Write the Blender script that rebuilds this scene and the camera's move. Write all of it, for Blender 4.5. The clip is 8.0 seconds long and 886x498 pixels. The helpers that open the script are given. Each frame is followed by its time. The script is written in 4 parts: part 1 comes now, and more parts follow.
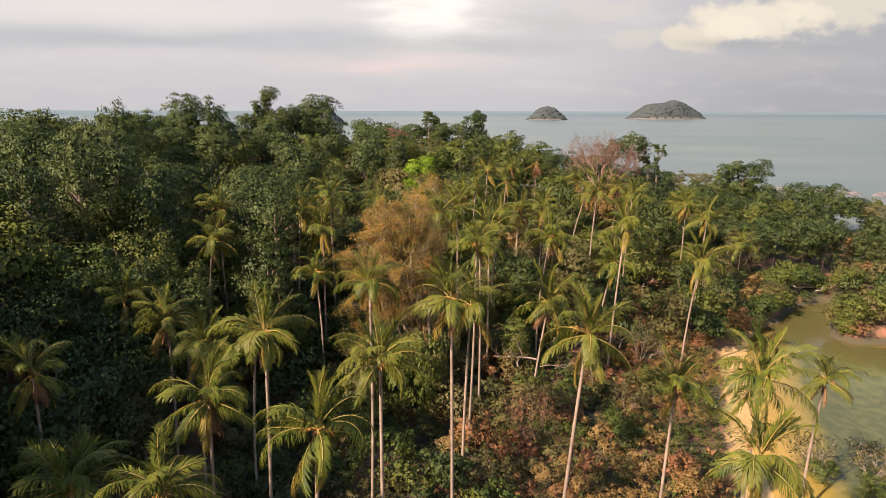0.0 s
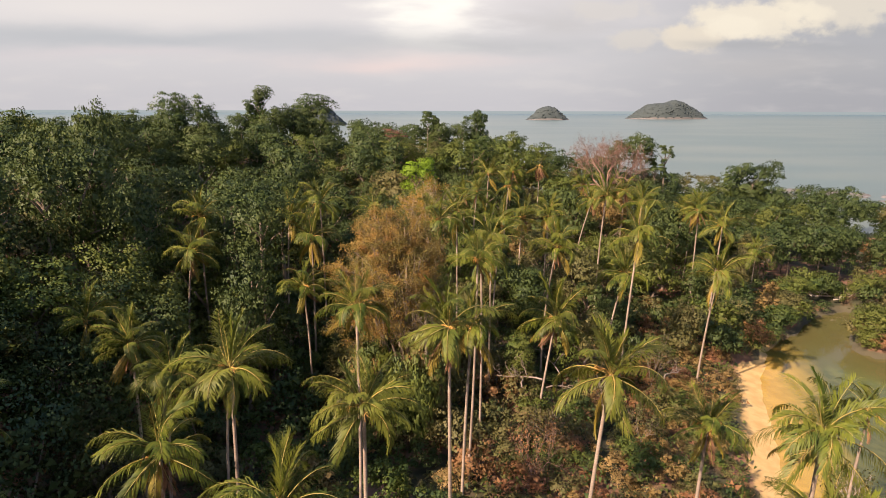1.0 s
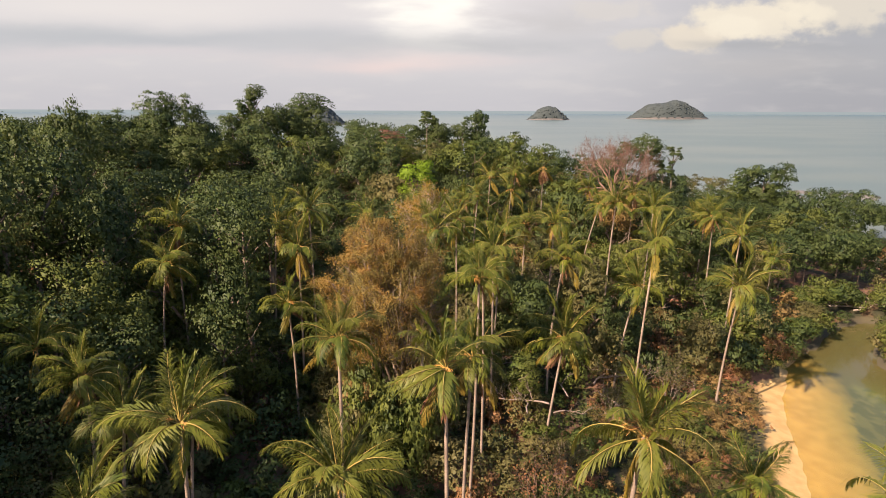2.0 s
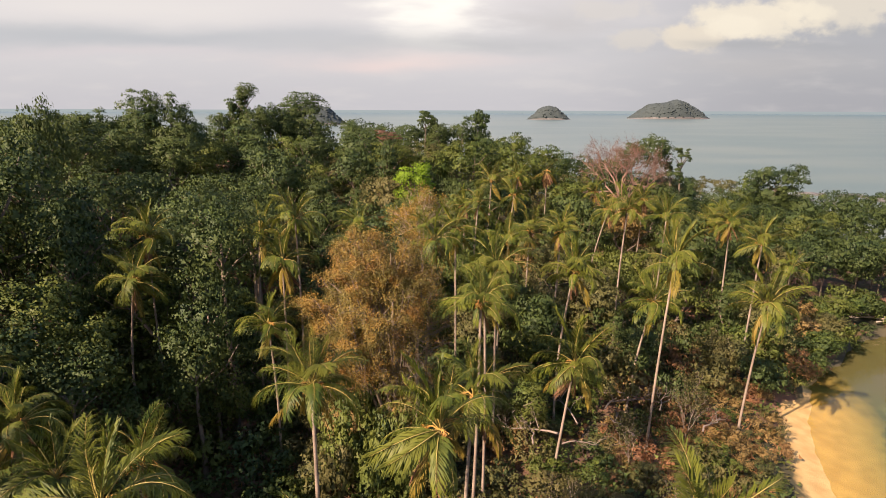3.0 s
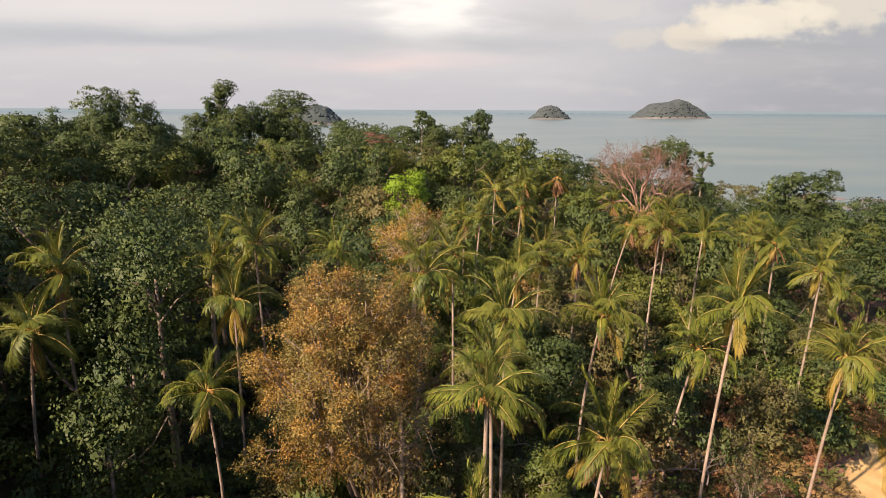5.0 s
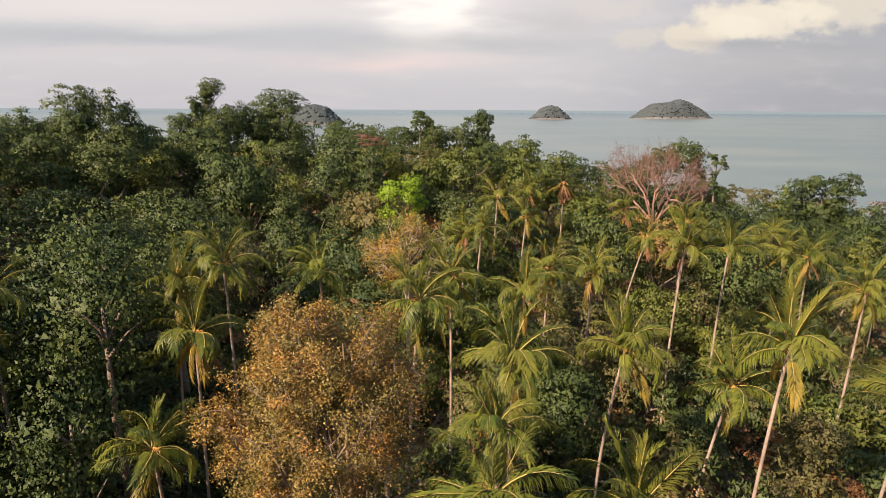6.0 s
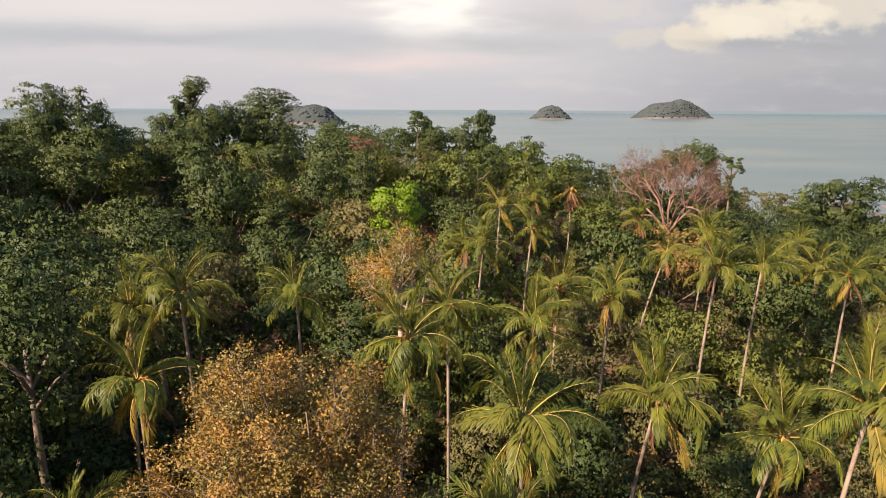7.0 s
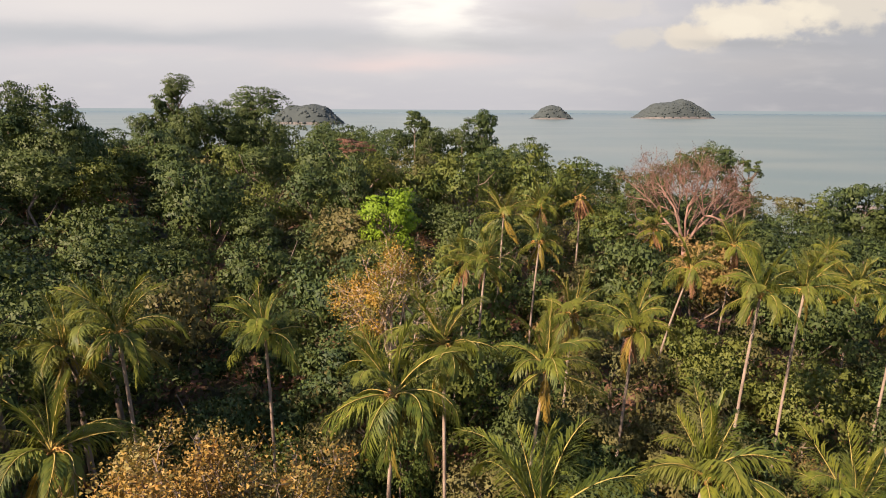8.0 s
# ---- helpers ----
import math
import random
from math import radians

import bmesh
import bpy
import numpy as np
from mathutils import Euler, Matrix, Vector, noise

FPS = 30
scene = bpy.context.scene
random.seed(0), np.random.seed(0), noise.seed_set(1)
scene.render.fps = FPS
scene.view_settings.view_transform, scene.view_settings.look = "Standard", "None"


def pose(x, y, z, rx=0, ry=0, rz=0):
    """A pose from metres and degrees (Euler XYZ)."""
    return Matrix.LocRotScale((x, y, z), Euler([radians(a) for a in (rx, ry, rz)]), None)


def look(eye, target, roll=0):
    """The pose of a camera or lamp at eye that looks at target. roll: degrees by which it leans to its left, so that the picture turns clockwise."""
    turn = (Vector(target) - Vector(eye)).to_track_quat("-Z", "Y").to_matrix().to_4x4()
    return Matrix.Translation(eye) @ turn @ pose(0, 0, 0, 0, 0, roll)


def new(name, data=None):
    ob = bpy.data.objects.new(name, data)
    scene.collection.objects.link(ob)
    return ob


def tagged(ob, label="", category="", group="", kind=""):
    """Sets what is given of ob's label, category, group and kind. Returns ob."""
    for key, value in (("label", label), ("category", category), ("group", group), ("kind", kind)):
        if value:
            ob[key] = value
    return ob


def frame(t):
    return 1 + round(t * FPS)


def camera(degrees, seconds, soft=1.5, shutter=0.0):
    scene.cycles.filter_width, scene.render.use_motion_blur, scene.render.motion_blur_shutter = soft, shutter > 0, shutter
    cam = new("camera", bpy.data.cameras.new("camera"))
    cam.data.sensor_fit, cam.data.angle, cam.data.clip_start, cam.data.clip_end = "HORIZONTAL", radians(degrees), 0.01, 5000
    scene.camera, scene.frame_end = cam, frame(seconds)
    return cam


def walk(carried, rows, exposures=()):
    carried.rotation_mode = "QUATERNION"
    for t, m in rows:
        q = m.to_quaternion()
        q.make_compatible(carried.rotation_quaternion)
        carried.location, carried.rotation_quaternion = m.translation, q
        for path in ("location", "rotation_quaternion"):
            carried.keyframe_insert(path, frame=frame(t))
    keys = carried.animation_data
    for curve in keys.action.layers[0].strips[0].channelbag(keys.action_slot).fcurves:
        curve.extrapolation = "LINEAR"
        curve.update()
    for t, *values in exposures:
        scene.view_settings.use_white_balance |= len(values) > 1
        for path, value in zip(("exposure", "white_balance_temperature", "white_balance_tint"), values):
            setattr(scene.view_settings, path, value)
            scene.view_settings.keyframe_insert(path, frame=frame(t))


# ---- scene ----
cam = camera(73.7, 8.0, 0.95)
METRES, EYE, TILT, LEAN, TURN = 60.0, 42.0, -13.36, -0.12, 0.0
# seconds, way flown as a share of METRES, yaw, pitch, roll
ROWS = [
    (0.0, 0.0, 0.0, 0.0, 0.0),
    (0.5, 0.054, 0.02, -0.01, -0.01),
    (1.0, 0.1085, 0.03, -0.02, -0.03),
    (1.5, 0.164, 0.06, -0.02, -0.05),
    (3.0, 0.335, 0.08, -0.07, -0.08),
    (3.5, 0.3945, 0.1, -0.08, -0.1),
    (4.0, 0.455, 0.12, -0.09, -0.09),
    (4.5, 0.5185, 0.12, -0.1, -0.1),
    (6.0, 0.721, 0.17, -0.11, -0.14),
    (6.5, 0.7905, 0.17, -0.11, -0.13),
    (7.0, 0.861, 0.19, -0.11, -0.12),
    (7.5, 0.931, 0.21, -0.12, -0.11),
    (8.0, 1.0, 0.23, -0.13, -0.14),
]
walk(cam, [(t, pose(0.0408 * METRES * s, METRES * s, EYE, 90 + TILT + pitch, LEAN + roll, TURN + yaw)) for t, s, yaw, pitch, roll in ROWS])
scene.view_settings.exposure = 0.95

# ---- light ----
SUN_AZIMUTH, SUN_HEIGHT = 230.0, 37.0      # clockwise from +y, above the horizon
SUN_WAY = Vector((math.sin(radians(SUN_AZIMUTH)) * math.cos(radians(SUN_HEIGHT)),
                  math.cos(radians(SUN_AZIMUTH)) * math.cos(radians(SUN_HEIGHT)), math.sin(radians(SUN_HEIGHT))))
sun_data = bpy.data.lights.new("sun", "SUN")
sun_data.energy, sun_data.angle, sun_data.color = 6.4, radians(0.8), (1.0, 0.748, 0.585)
sun = new("sun", sun_data)
sun.matrix_world = look(SUN_WAY * 300, (0, 0, 0))


class Nodes:
    """Short hand for building a node tree."""

    def __init__(self, tree):
        self.tree = tree
        tree.nodes.clear()

    def add(self, kind, **inputs):
        node = self.tree.nodes.new(kind)
        for key, value in inputs.items():
            name = key.replace("_", " ")
            socket = node.inputs[int(key[1:])] if key[0] == "i" and key[1:].isdigit() else node.inputs[name]
            if isinstance(value, bpy.types.Node):
                value = value.outputs[0]
            if isinstance(value, bpy.types.NodeSocket):
                self.tree.links.new(value, socket)
            else:
                socket.default_value = value
        return node

    def math(self, op, a, b=0.0, c=0.0, clamp=False):
        node = self.add("ShaderNodeMath", i0=a, i1=b, i2=c)
        node.operation, node.use_clamp = op, clamp
        return node.outputs[0]

    def mix(self, share, a, b, blend="MIX"):
        node = self.add("ShaderNodeMix")
        node.data_type, node.blend_type = "RGBA", blend
        for socket, value in ((node.inputs[0], share), (node.inputs[6], a), (node.inputs[7], b)):
            if isinstance(value, bpy.types.NodeSocket):
                self.tree.links.new(value, socket)
            else:
                socket.default_value = (*value, 1) if isinstance(value, tuple) and len(value) == 3 else value
        return node.outputs[2]

    def ramp(self, value, lo, hi):
        node = self.add("ShaderNodeMapRange", Value=value, From_Min=lo, From_Max=hi)
        node.interpolation_type = "SMOOTHSTEP"
        return node.outputs[0]

    def noise(self, vector, scale, detail=4.0, rough=0.55):
        return self.add("ShaderNodeTexNoise", Vector=vector, Scale=scale, Detail=detail, Roughness=rough).outputs[0]


def sky_world():
    world = bpy.data.worlds.new("sky")
    scene.world = world
    world.use_nodes = True
    n = Nodes(world.node_tree)
    way = n.add("ShaderNodeTexCoord").outputs["Generated"]
    part = n.add("ShaderNodeSeparateXYZ", Vector=way)
    x, y, z = part.outputs
    ahead = n.math("MAXIMUM", n.math("ABSOLUTE", y), 0.08)
    u, v = n.math("DIVIDE", x, ahead), n.math("DIVIDE", z, ahead)
    clear = n.add("ShaderNodeTexSky")
    clear.sky_type, clear.sun_disc, clear.dust_density = "NISHITA", False, 3.0
    clear.sun_elevation, clear.sun_rotation = radians(SUN_HEIGHT), radians(SUN_AZIMUTH)
    sky = clear.outputs[0]
    blue = n.mix(1.0, sky, (0.1, 0.1, 0.1), "MULTIPLY")
    flat = n.add("ShaderNodeCombineXYZ", X=n.math("MULTIPLY", u, 1.6), Y=n.math("MULTIPLY", v, 7.0), Z=y)
    puff = n.noise(flat, 2.2, 5.0, 0.5)
    fine = n.noise(flat, 6.5, 4.0, 0.5)
    wob = n.math("MULTIPLY", n.math("SUBTRACT", puff, 0.5), 0.05)
    vv = n.math("ADD", v, wob)
    uu = n.math("ADD", u, n.math("MULTIPLY", n.math("SUBTRACT", fine, 0.5), 0.2))

    def blob(cu, cv, su, sv):
        a = n.math("POWER", n.math("DIVIDE", n.math("SUBTRACT", uu, cu), su), 2.0)
        b = n.math("POWER", n.math("DIVIDE", n.math("SUBTRACT", vv, cv), sv), 2.0)
        return n.math("POWER", 2.718, n.math("MULTIPLY", n.math("ADD", a, b), -1.0))

    veil = n.mix(n.ramp(v, 0.0, 0.16), (0.69, 0.665, 0.695), (0.86, 0.80, 0.80))
    veil = n.mix(n.math("MULTIPLY", n.ramp(u, 0.05, 0.65), 0.75), veil, (0.42, 0.42, 0.45))
    veil = n.mix(n.ramp(z, 0.17, 0.6), veil, (0.27, 0.41, 0.80))
    base = n.mix(0.9, blue, veil)
    base = n.mix(n.math("MULTIPLY", n.ramp(fine, 0.45, 0.8), 0.22), base, (0.86, 0.79, 0.75))

    def lay(under, share, where, colour):
        return n.mix(n.math("MULTIPLY", where, share), under, colour)

    base = lay(base, 0.8, blob(-0.55, 0.108, 0.52, 0.022), (0.53, 0.545, 0.575))
    base = lay(base, 0.7, blob(0.02, 0.097, 0.20, 0.014), (0.53, 0.53, 0.545))
    base = lay(base, 0.85, blob(-0.08, 0.073, 0.15, 0.012), (0.90, 0.735, 0.70))
    base = lay(base, 0.5, blob(-0.55, 0.084, 0.25, 0.009), (0.78, 0.70, 0.71))
    base = lay(base, 0.7, blob(-0.5, 0.155, 0.35, 0.028), (0.90, 0.84, 0.80))
    base = lay(base, 0.95, blob(-0.02, 0.152, 0.080, 0.046), (1.16, 1.09, 1.0))
    base = lay(base, 0.6, blob(0.18, 0.135, 0.09, 0.022), (0.62, 0.59, 0.585))
    round_way = n.add("ShaderNodeCombineXYZ", X=n.math("MULTIPLY", u, 13.0), Y=n.math("MULTIPLY", v, 19.0), Z=3.0)
    lumps = n.math("MULTIPLY", n.math("SUBTRACT", n.noise(round_way, 1.5, 5.0, 0.55), 0.5), 2.2)
    def heap(cu, cv, su, sv):
        p = n.math("POWER", n.math("DIVIDE", n.math("SUBTRACT", u, cu), su), 2.0)
        q = n.math("POWER", n.math("DIVIDE", n.math("SUBTRACT", v, cv), sv), 2.0)
        return n.math("POWER", 2.718, n.math("MULTIPLY", n.math("ADD", p, q), -1.0))

    for cu, cv, su, sv, share, colour in ((0.62, 0.158, 0.13, 0.035, 0.9, (0.84, 0.76, 0.65)), (0.50, 0.136, 0.105, 0.033, 0.95, (0.95, 0.85, 0.70)),
                                          (0.40, 0.110, 0.060, 0.020, 0.9, (0.88, 0.78, 0.65)), (0.47, 0.128, 0.05, 0.018, 0.7, (1.0, 0.90, 0.74)),
                                          (0.58, 0.150, 0.05, 0.014, 0.7, (0.98, 0.88, 0.72)), (0.305, 0.110, 0.045, 0.018, 0.8, (0.76, 0.70, 0.64)),
                                          (0.80, 0.160, 0.05, 0.013, 0.6, (0.70, 0.65, 0.60)), (0.26, 0.150, 0.07, 0.018, 0.6, (0.78, 0.72, 0.67))):
        mound = heap(cu, cv, su, sv)
        ragged = n.math("MULTIPLY", n.math("MULTIPLY", lumps, 0.8), n.ramp(mound, 0.02, 0.3))
        base = lay(base, share, n.ramp(n.math("ADD", mound, ragged), 0.2, 0.7), colour)
    base = lay(base, 0.6, blob(0.50, 0.092, 0.14, 0.008), (0.45, 0.45, 0.465))
    base = lay(base, 0.6, blob(0.72, 0.118, 0.12, 0.012), (0.47, 0.47, 0.49))
    base = lay(base, 0.4, blob(0.52, 0.068, 0.16, 0.014), (0.60, 0.56, 0.545))
    base = n.mix(n.ramp(v, -0.0045, -0.0036), (0.42, 0.47, 0.48), base)
    back = n.add("ShaderNodeBackground", Color=base, Strength=0.5)
    n.add("ShaderNodeOutputWorld", Surface=back.outputs[0])


sky_world()


# ---- materials ----
def material(name):
    m = bpy.data.materials.new(name)
    m.use_nodes = True
    return m, Nodes(m.node_tree)


def leaf_material(name, low, high, odd, through_light=0.3, rough=0.55):
    """Leaves: a little different from leaf to leaf, more from spray to spray and from plant to plant."""
    m, n = material(name)
    shape = n.add("ShaderNodeNewGeometry").outputs
    each, where = shape["Random Per Island"], shape["Position"]
    plant = n.add("ShaderNodeObjectInfo").outputs["Random"]
    spray = n.ramp(n.noise(where, 0.75, 3.0, 0.6), 0.36, 0.64)
    share = n.math("ADD", n.math("MULTIPLY", each, 0.25), n.math("MULTIPLY", spray, 0.75))
    colour = n.mix(share, low, high)
    colour = n.mix(n.math("MULTIPLY", n.ramp(plant, 0.3, 1.0), 0.55), colour, odd)
    colour = n.mix(n.math("MULTIPLY", n.ramp(n.noise(where, 0.13, 3.0), 0.46, 0.60), 0.55), colour, odd)
    shade = n.add("ShaderNodeBsdfPrincipled", Base_Color=colour, Roughness=rough)
    shade.inputs["Specular IOR Level"].default_value = 0.18
    glow = n.add("ShaderNodeBsdfTranslucent", Color=n.mix(0.5, colour, high))
    both = n.add("ShaderNodeMixShader", i0=through_light, i1=shade.outputs[0], i2=glow.outputs[0])
    n.add("ShaderNodeOutputMaterial", Surface=both.outputs[0])
    return m


def bark_material(name, low, high, rings=0.0, scale=3.0):
    m, n = material(name)
    where = n.add("ShaderNodeTexCoord").outputs["Object"]
    plant = n.add("ShaderNodeObjectInfo").outputs["Random"]
    patch = n.noise(where, scale * 0.3, 3.0)
    grain = n.noise(where, scale * 6.0, 4.0)
    colour = n.mix(n.ramp(n.math("ADD", n.math("MULTIPLY", patch, 0.6), n.math("MULTIPLY", grain, 0.4)), 0.3, 0.7), low, high)
    colour = n.mix(n.math("MULTIPLY", plant, 0.35), colour, low)
    height = grain
    if rings:
        wave = n.add("ShaderNodeTexWave", Vector=where, Scale=rings, Distortion=1.5)
        wave.bands_direction = "Z"
        band = wave.outputs[1]
        colour = n.mix(n.math("ADD", n.math("MULTIPLY", n.ramp(band, 0.0, 0.35), 0.25), 0.75), low, colour)
        height = n.math("ADD", grain, band)
    bump = n.add("ShaderNodeBump", Strength=0.35, Distance=0.02, Height=height).outputs[0]
    shade = n.add("ShaderNodeBsdfPrincipled", Base_Color=colour, Roughness=0.85, Normal=bump)
    n.add("ShaderNodeOutputMaterial", Surface=shade.outputs[0])
    return m


def ground_material():
    """Leaf litter and earth, sand by the water, dark weed on the deep bed."""
    m, n = material("litter_and_sand")
    where = n.add("ShaderNodeNewGeometry").outputs["Position"]
    spot = n.add("ShaderNodeSeparateXYZ", Vector=where)
    z = spot.outputs[2]
    big, mid, fine = n.noise(where, 0.06, 3.0), n.noise(where, 0.5, 5.0), n.noise(where, 7.0, 5.0, 0.7)
    litter = n.mix(n.ramp(mid, 0.35, 0.65), (0.10, 0.054, 0.032), (0.21, 0.110, 0.062))
    litter = n.mix(n.ramp(fine, 0.4, 0.65), litter, (0.11, 0.066, 0.036))
    litter = n.mix(n.ramp(big, 0.44, 0.52), litter, n.mix(n.ramp(mid, 0.4, 0.6), (0.030, 0.032, 0.013), (0.055, 0.050, 0.022)))
    litter = n.mix(n.math("MULTIPLY", n.ramp(n.noise(where, 0.11, 4.0), 0.52, 0.68), 0.8), litter, (0.33, 0.150, 0.085))
    sand = n.mix(n.ramp(mid, 0.3, 0.7), (0.42, 0.27, 0.095), (0.53, 0.36, 0.145))
    sand = n.mix(n.math("MULTIPLY", n.ramp(fine, 0.62, 0.72), 0.5), sand, (0.2, 0.12, 0.07))
    shore = n.ramp(n.math("ADD", spot.outputs[0], n.math("MULTIPLY", n.math("SUBTRACT", mid, 0.5), 8.0)), 66.0, 58.0)
    sand = n.mix(shore, (0.075, 0.065, 0.035), sand)
    edge = n.math("ADD", z, n.math("MULTIPLY", n.math("SUBTRACT", mid, 0.5), 0.9))
    colour = n.mix(n.ramp(edge, 0.6, 0.9), sand, litter)
    weed = n.mix(n.ramp(mid, 0.4, 0.6), (0.05, 0.075, 0.045), (0.10, 0.12, 0.07))
    deep = n.math("ADD", z, n.math("MULTIPLY", n.math("SUBTRACT", mid, 0.5), 0.5))
    colour = n.mix(n.math("MULTIPLY", n.ramp(z, 0.0, -0.6), 0.75), colour, n.mix(shore, (0.06, 0.075, 0.045), (0.17, 0.18, 0.07)))
    colour = n.mix(n.ramp(deep, -0.85, -0.6), weed, colour)
    bump = n.add("ShaderNodeBump", Strength=0.6, Distance=0.08, Height=n.math("ADD", fine, mid)).outputs[0]
    shade = n.add("ShaderNodeBsdfPrincipled", Base_Color=colour, Roughness=0.95, Normal=bump)
    n.add("ShaderNodeOutputMaterial", Surface=shade.outputs[0])
    return m


def sea_material():
    m, n = material("sea_water")
    where = n.add("ShaderNodeNewGeometry").outputs["Position"]
    long = n.add("ShaderNodeMapping", Vector=where, Scale=(0.0012, 0.0028, 1.0)).outputs[0]
    bands = n.noise(long, 3.0, 2.5)
    shoal = n.noise(where, 0.012, 4.0)
    colour = n.mix(n.ramp(bands, 0.35, 0.65), (0.092, 0.140, 0.137), (0.136, 0.174, 0.158))
    colour = n.mix(n.math("MULTIPLY", n.ramp(shoal, 0.5, 0.7), 0.5), colour, (0.125, 0.165, 0.145))
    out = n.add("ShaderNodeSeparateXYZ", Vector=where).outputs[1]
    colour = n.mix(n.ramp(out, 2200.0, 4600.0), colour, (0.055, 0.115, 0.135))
    colour = n.mix(n.math("MULTIPLY", n.ramp(out, 340.0, 230.0), 0.6), colour, n.mix(n.ramp(n.noise(where, 0.05, 3.0), 0.45, 0.6), (0.13, 0.15, 0.11), (0.085, 0.095, 0.075)))
    wave = n.add("ShaderNodeMapping", Vector=where, Scale=(0.5, 1.0, 1.0)).outputs[0]
    bump = n.add("ShaderNodeBump", Strength=0.25, Distance=0.2, Height=n.noise(wave, 0.6, 5.0)).outputs[0]
    shade = n.add("ShaderNodeBsdfPrincipled", Base_Color=colour, Roughness=0.3, IOR=1.33, Normal=bump)
    n.add("ShaderNodeOutputMaterial", Surface=shade.outputs[0])
    return m


def lagoon_material():
    m, n = material("shallow_water")
    where = n.add("ShaderNodeNewGeometry").outputs["Position"]
    bump = n.add("ShaderNodeBump", Strength=0.12, Distance=0.05, Height=n.noise(where, 1.3, 4.0)).outputs[0]
    clear = n.add("ShaderNodeBsdfTransparent", Color=(0.74, 0.74, 0.40, 1))
    silt = n.add("ShaderNodeBsdfDiffuse", Color=(0.27, 0.26, 0.11, 1))
    body = n.add("ShaderNodeMixShader", i0=0.12, i1=clear.outputs[0], i2=silt.outputs[0])
    gloss = n.add("ShaderNodeBsdfGlossy", Color=(1, 1, 1, 1), Roughness=0.06, Normal=bump)
    share = n.add("ShaderNodeFresnel", IOR=1.33, Normal=bump).outputs[0]
    both = n.add("ShaderNodeMixShader", i0=share, i1=body.outputs[0], i2=gloss.outputs[0])
    n.add("ShaderNodeOutputMaterial", Surface=both.outputs[0])
    return m


def rock_material():
    m, n = material("weathered_rock")
    where = n.add("ShaderNodeNewGeometry").outputs["Position"]
    a, b = n.noise(where, 0.4, 5.0), n.noise(where, 3.0, 5.0)
    colour = n.mix(n.ramp(a, 0.35, 0.65), (0.085, 0.08, 0.075), (0.18, 0.17, 0.16))
    bump = n.add("ShaderNodeBump", Strength=0.8, Distance=0.2, Height=b).outputs[0]
    shade = n.add("ShaderNodeBsdfPrincipled", Base_Color=colour, Roughness=0.9, Normal=bump)
    n.add("ShaderNodeOutputMaterial", Surface=shade.outputs[0])
    return m


LEAF = {
    "dark": leaf_material("leaf_dark_green", (0.020, 0.041, 0.019), (0.086, 0.120, 0.032), (0.082, 0.106, 0.028), 0.22),
    "mid": leaf_material("leaf_mid_green", (0.040, 0.072, 0.022), (0.136, 0.172, 0.033), (0.134, 0.146, 0.030), 0.24),
    "olive": leaf_material("leaf_olive", (0.064, 0.074, 0.028), (0.152, 0.148, 0.048), (0.155, 0.132, 0.048), 0.25),
    "lime": leaf_material("leaf_lime", (0.12, 0.20, 0.014), (0.22, 0.33, 0.026), (0.18, 0.28, 0.02)),
    "gold": leaf_material("leaf_golden_brown", (0.17, 0.098, 0.030), (0.34, 0.205, 0.060), (0.22, 0.18, 0.05)),
    "tan": leaf_material("leaf_dry_tan", (0.17, 0.120, 0.046), (0.34, 0.235, 0.090), (0.27, 0.18, 0.06)),
    "red": leaf_material("leaf_dry_red", (0.17, 0.082, 0.040), (0.35, 0.170, 0.082), (0.25, 0.16, 0.06)),
    "rust": leaf_material("leaf_rust", (0.12, 0.062, 0.042), (0.22, 0.115, 0.078), (0.18, 0.11, 0.07)),
    "yellow": leaf_material("leaf_yellow_green", (0.13, 0.12, 0.020), (0.30, 0.22, 0.030), (0.33, 0.19, 0.025)),
}


def patchy_leaf_material(name, shades):
    """Dry leaves whose colour changes from bough to bough."""
    m, n = material(name)
    each = n.add("ShaderNodeNewGeometry").outputs["Random Per Island"]
    where = n.add("ShaderNodeTexCoord").outputs["Object"]
    colour = n.mix(each, shades[0], shades[1])
    colour = n.mix(n.ramp(n.noise(where, 0.32, 3.0), 0.43, 0.53), colour, n.mix(each, shades[2], shades[3]))
    colour = n.mix(n.math("MULTIPLY", n.ramp(n.noise(where, 0.55, 2.0), 0.55, 0.66), 0.8), colour, n.mix(each, shades[4], shades[5]))
    shade = n.add("ShaderNodeBsdfPrincipled", Base_Color=colour, Roughness=0.6)
    glow = n.add("ShaderNodeBsdfTranslucent", Color=colour)
    both = n.add("ShaderNodeMixShader", i0=0.25, i1=shade.outputs[0], i2=glow.outputs[0])
    n.add("ShaderNodeOutputMaterial", Surface=both.outputs[0])
    return m


GOLD_LEAF = patchy_leaf_material("leaf_golden_patchy", ((0.22, 0.142, 0.027), (0.40, 0.255, 0.050), (0.13, 0.118, 0.028), (0.27, 0.215, 0.048), (0.26, 0.130, 0.030), (0.46, 0.230, 0.046)))
HALF_LEAF = patchy_leaf_material("leaf_yellow_patchy", ((0.11, 0.130, 0.022), (0.22, 0.235, 0.036), (0.26, 0.17, 0.022), (0.44, 0.27, 0.03), (0.17, 0.12, 0.04), (0.30, 0.19, 0.06)))
# Island woods: distance haze is mixed into this grey-green base colour.
HAZY_LEAF = leaf_material("leaf_far_hazed", (0.046, 0.058, 0.058), (0.062, 0.076, 0.074), (0.054, 0.068, 0.066), 0.0, 0.9)
FROND = leaf_material("frond_green", (0.044, 0.076, 0.016), (0.185, 0.205, 0.027), (0.155, 0.160, 0.026), 0.3, 0.45)
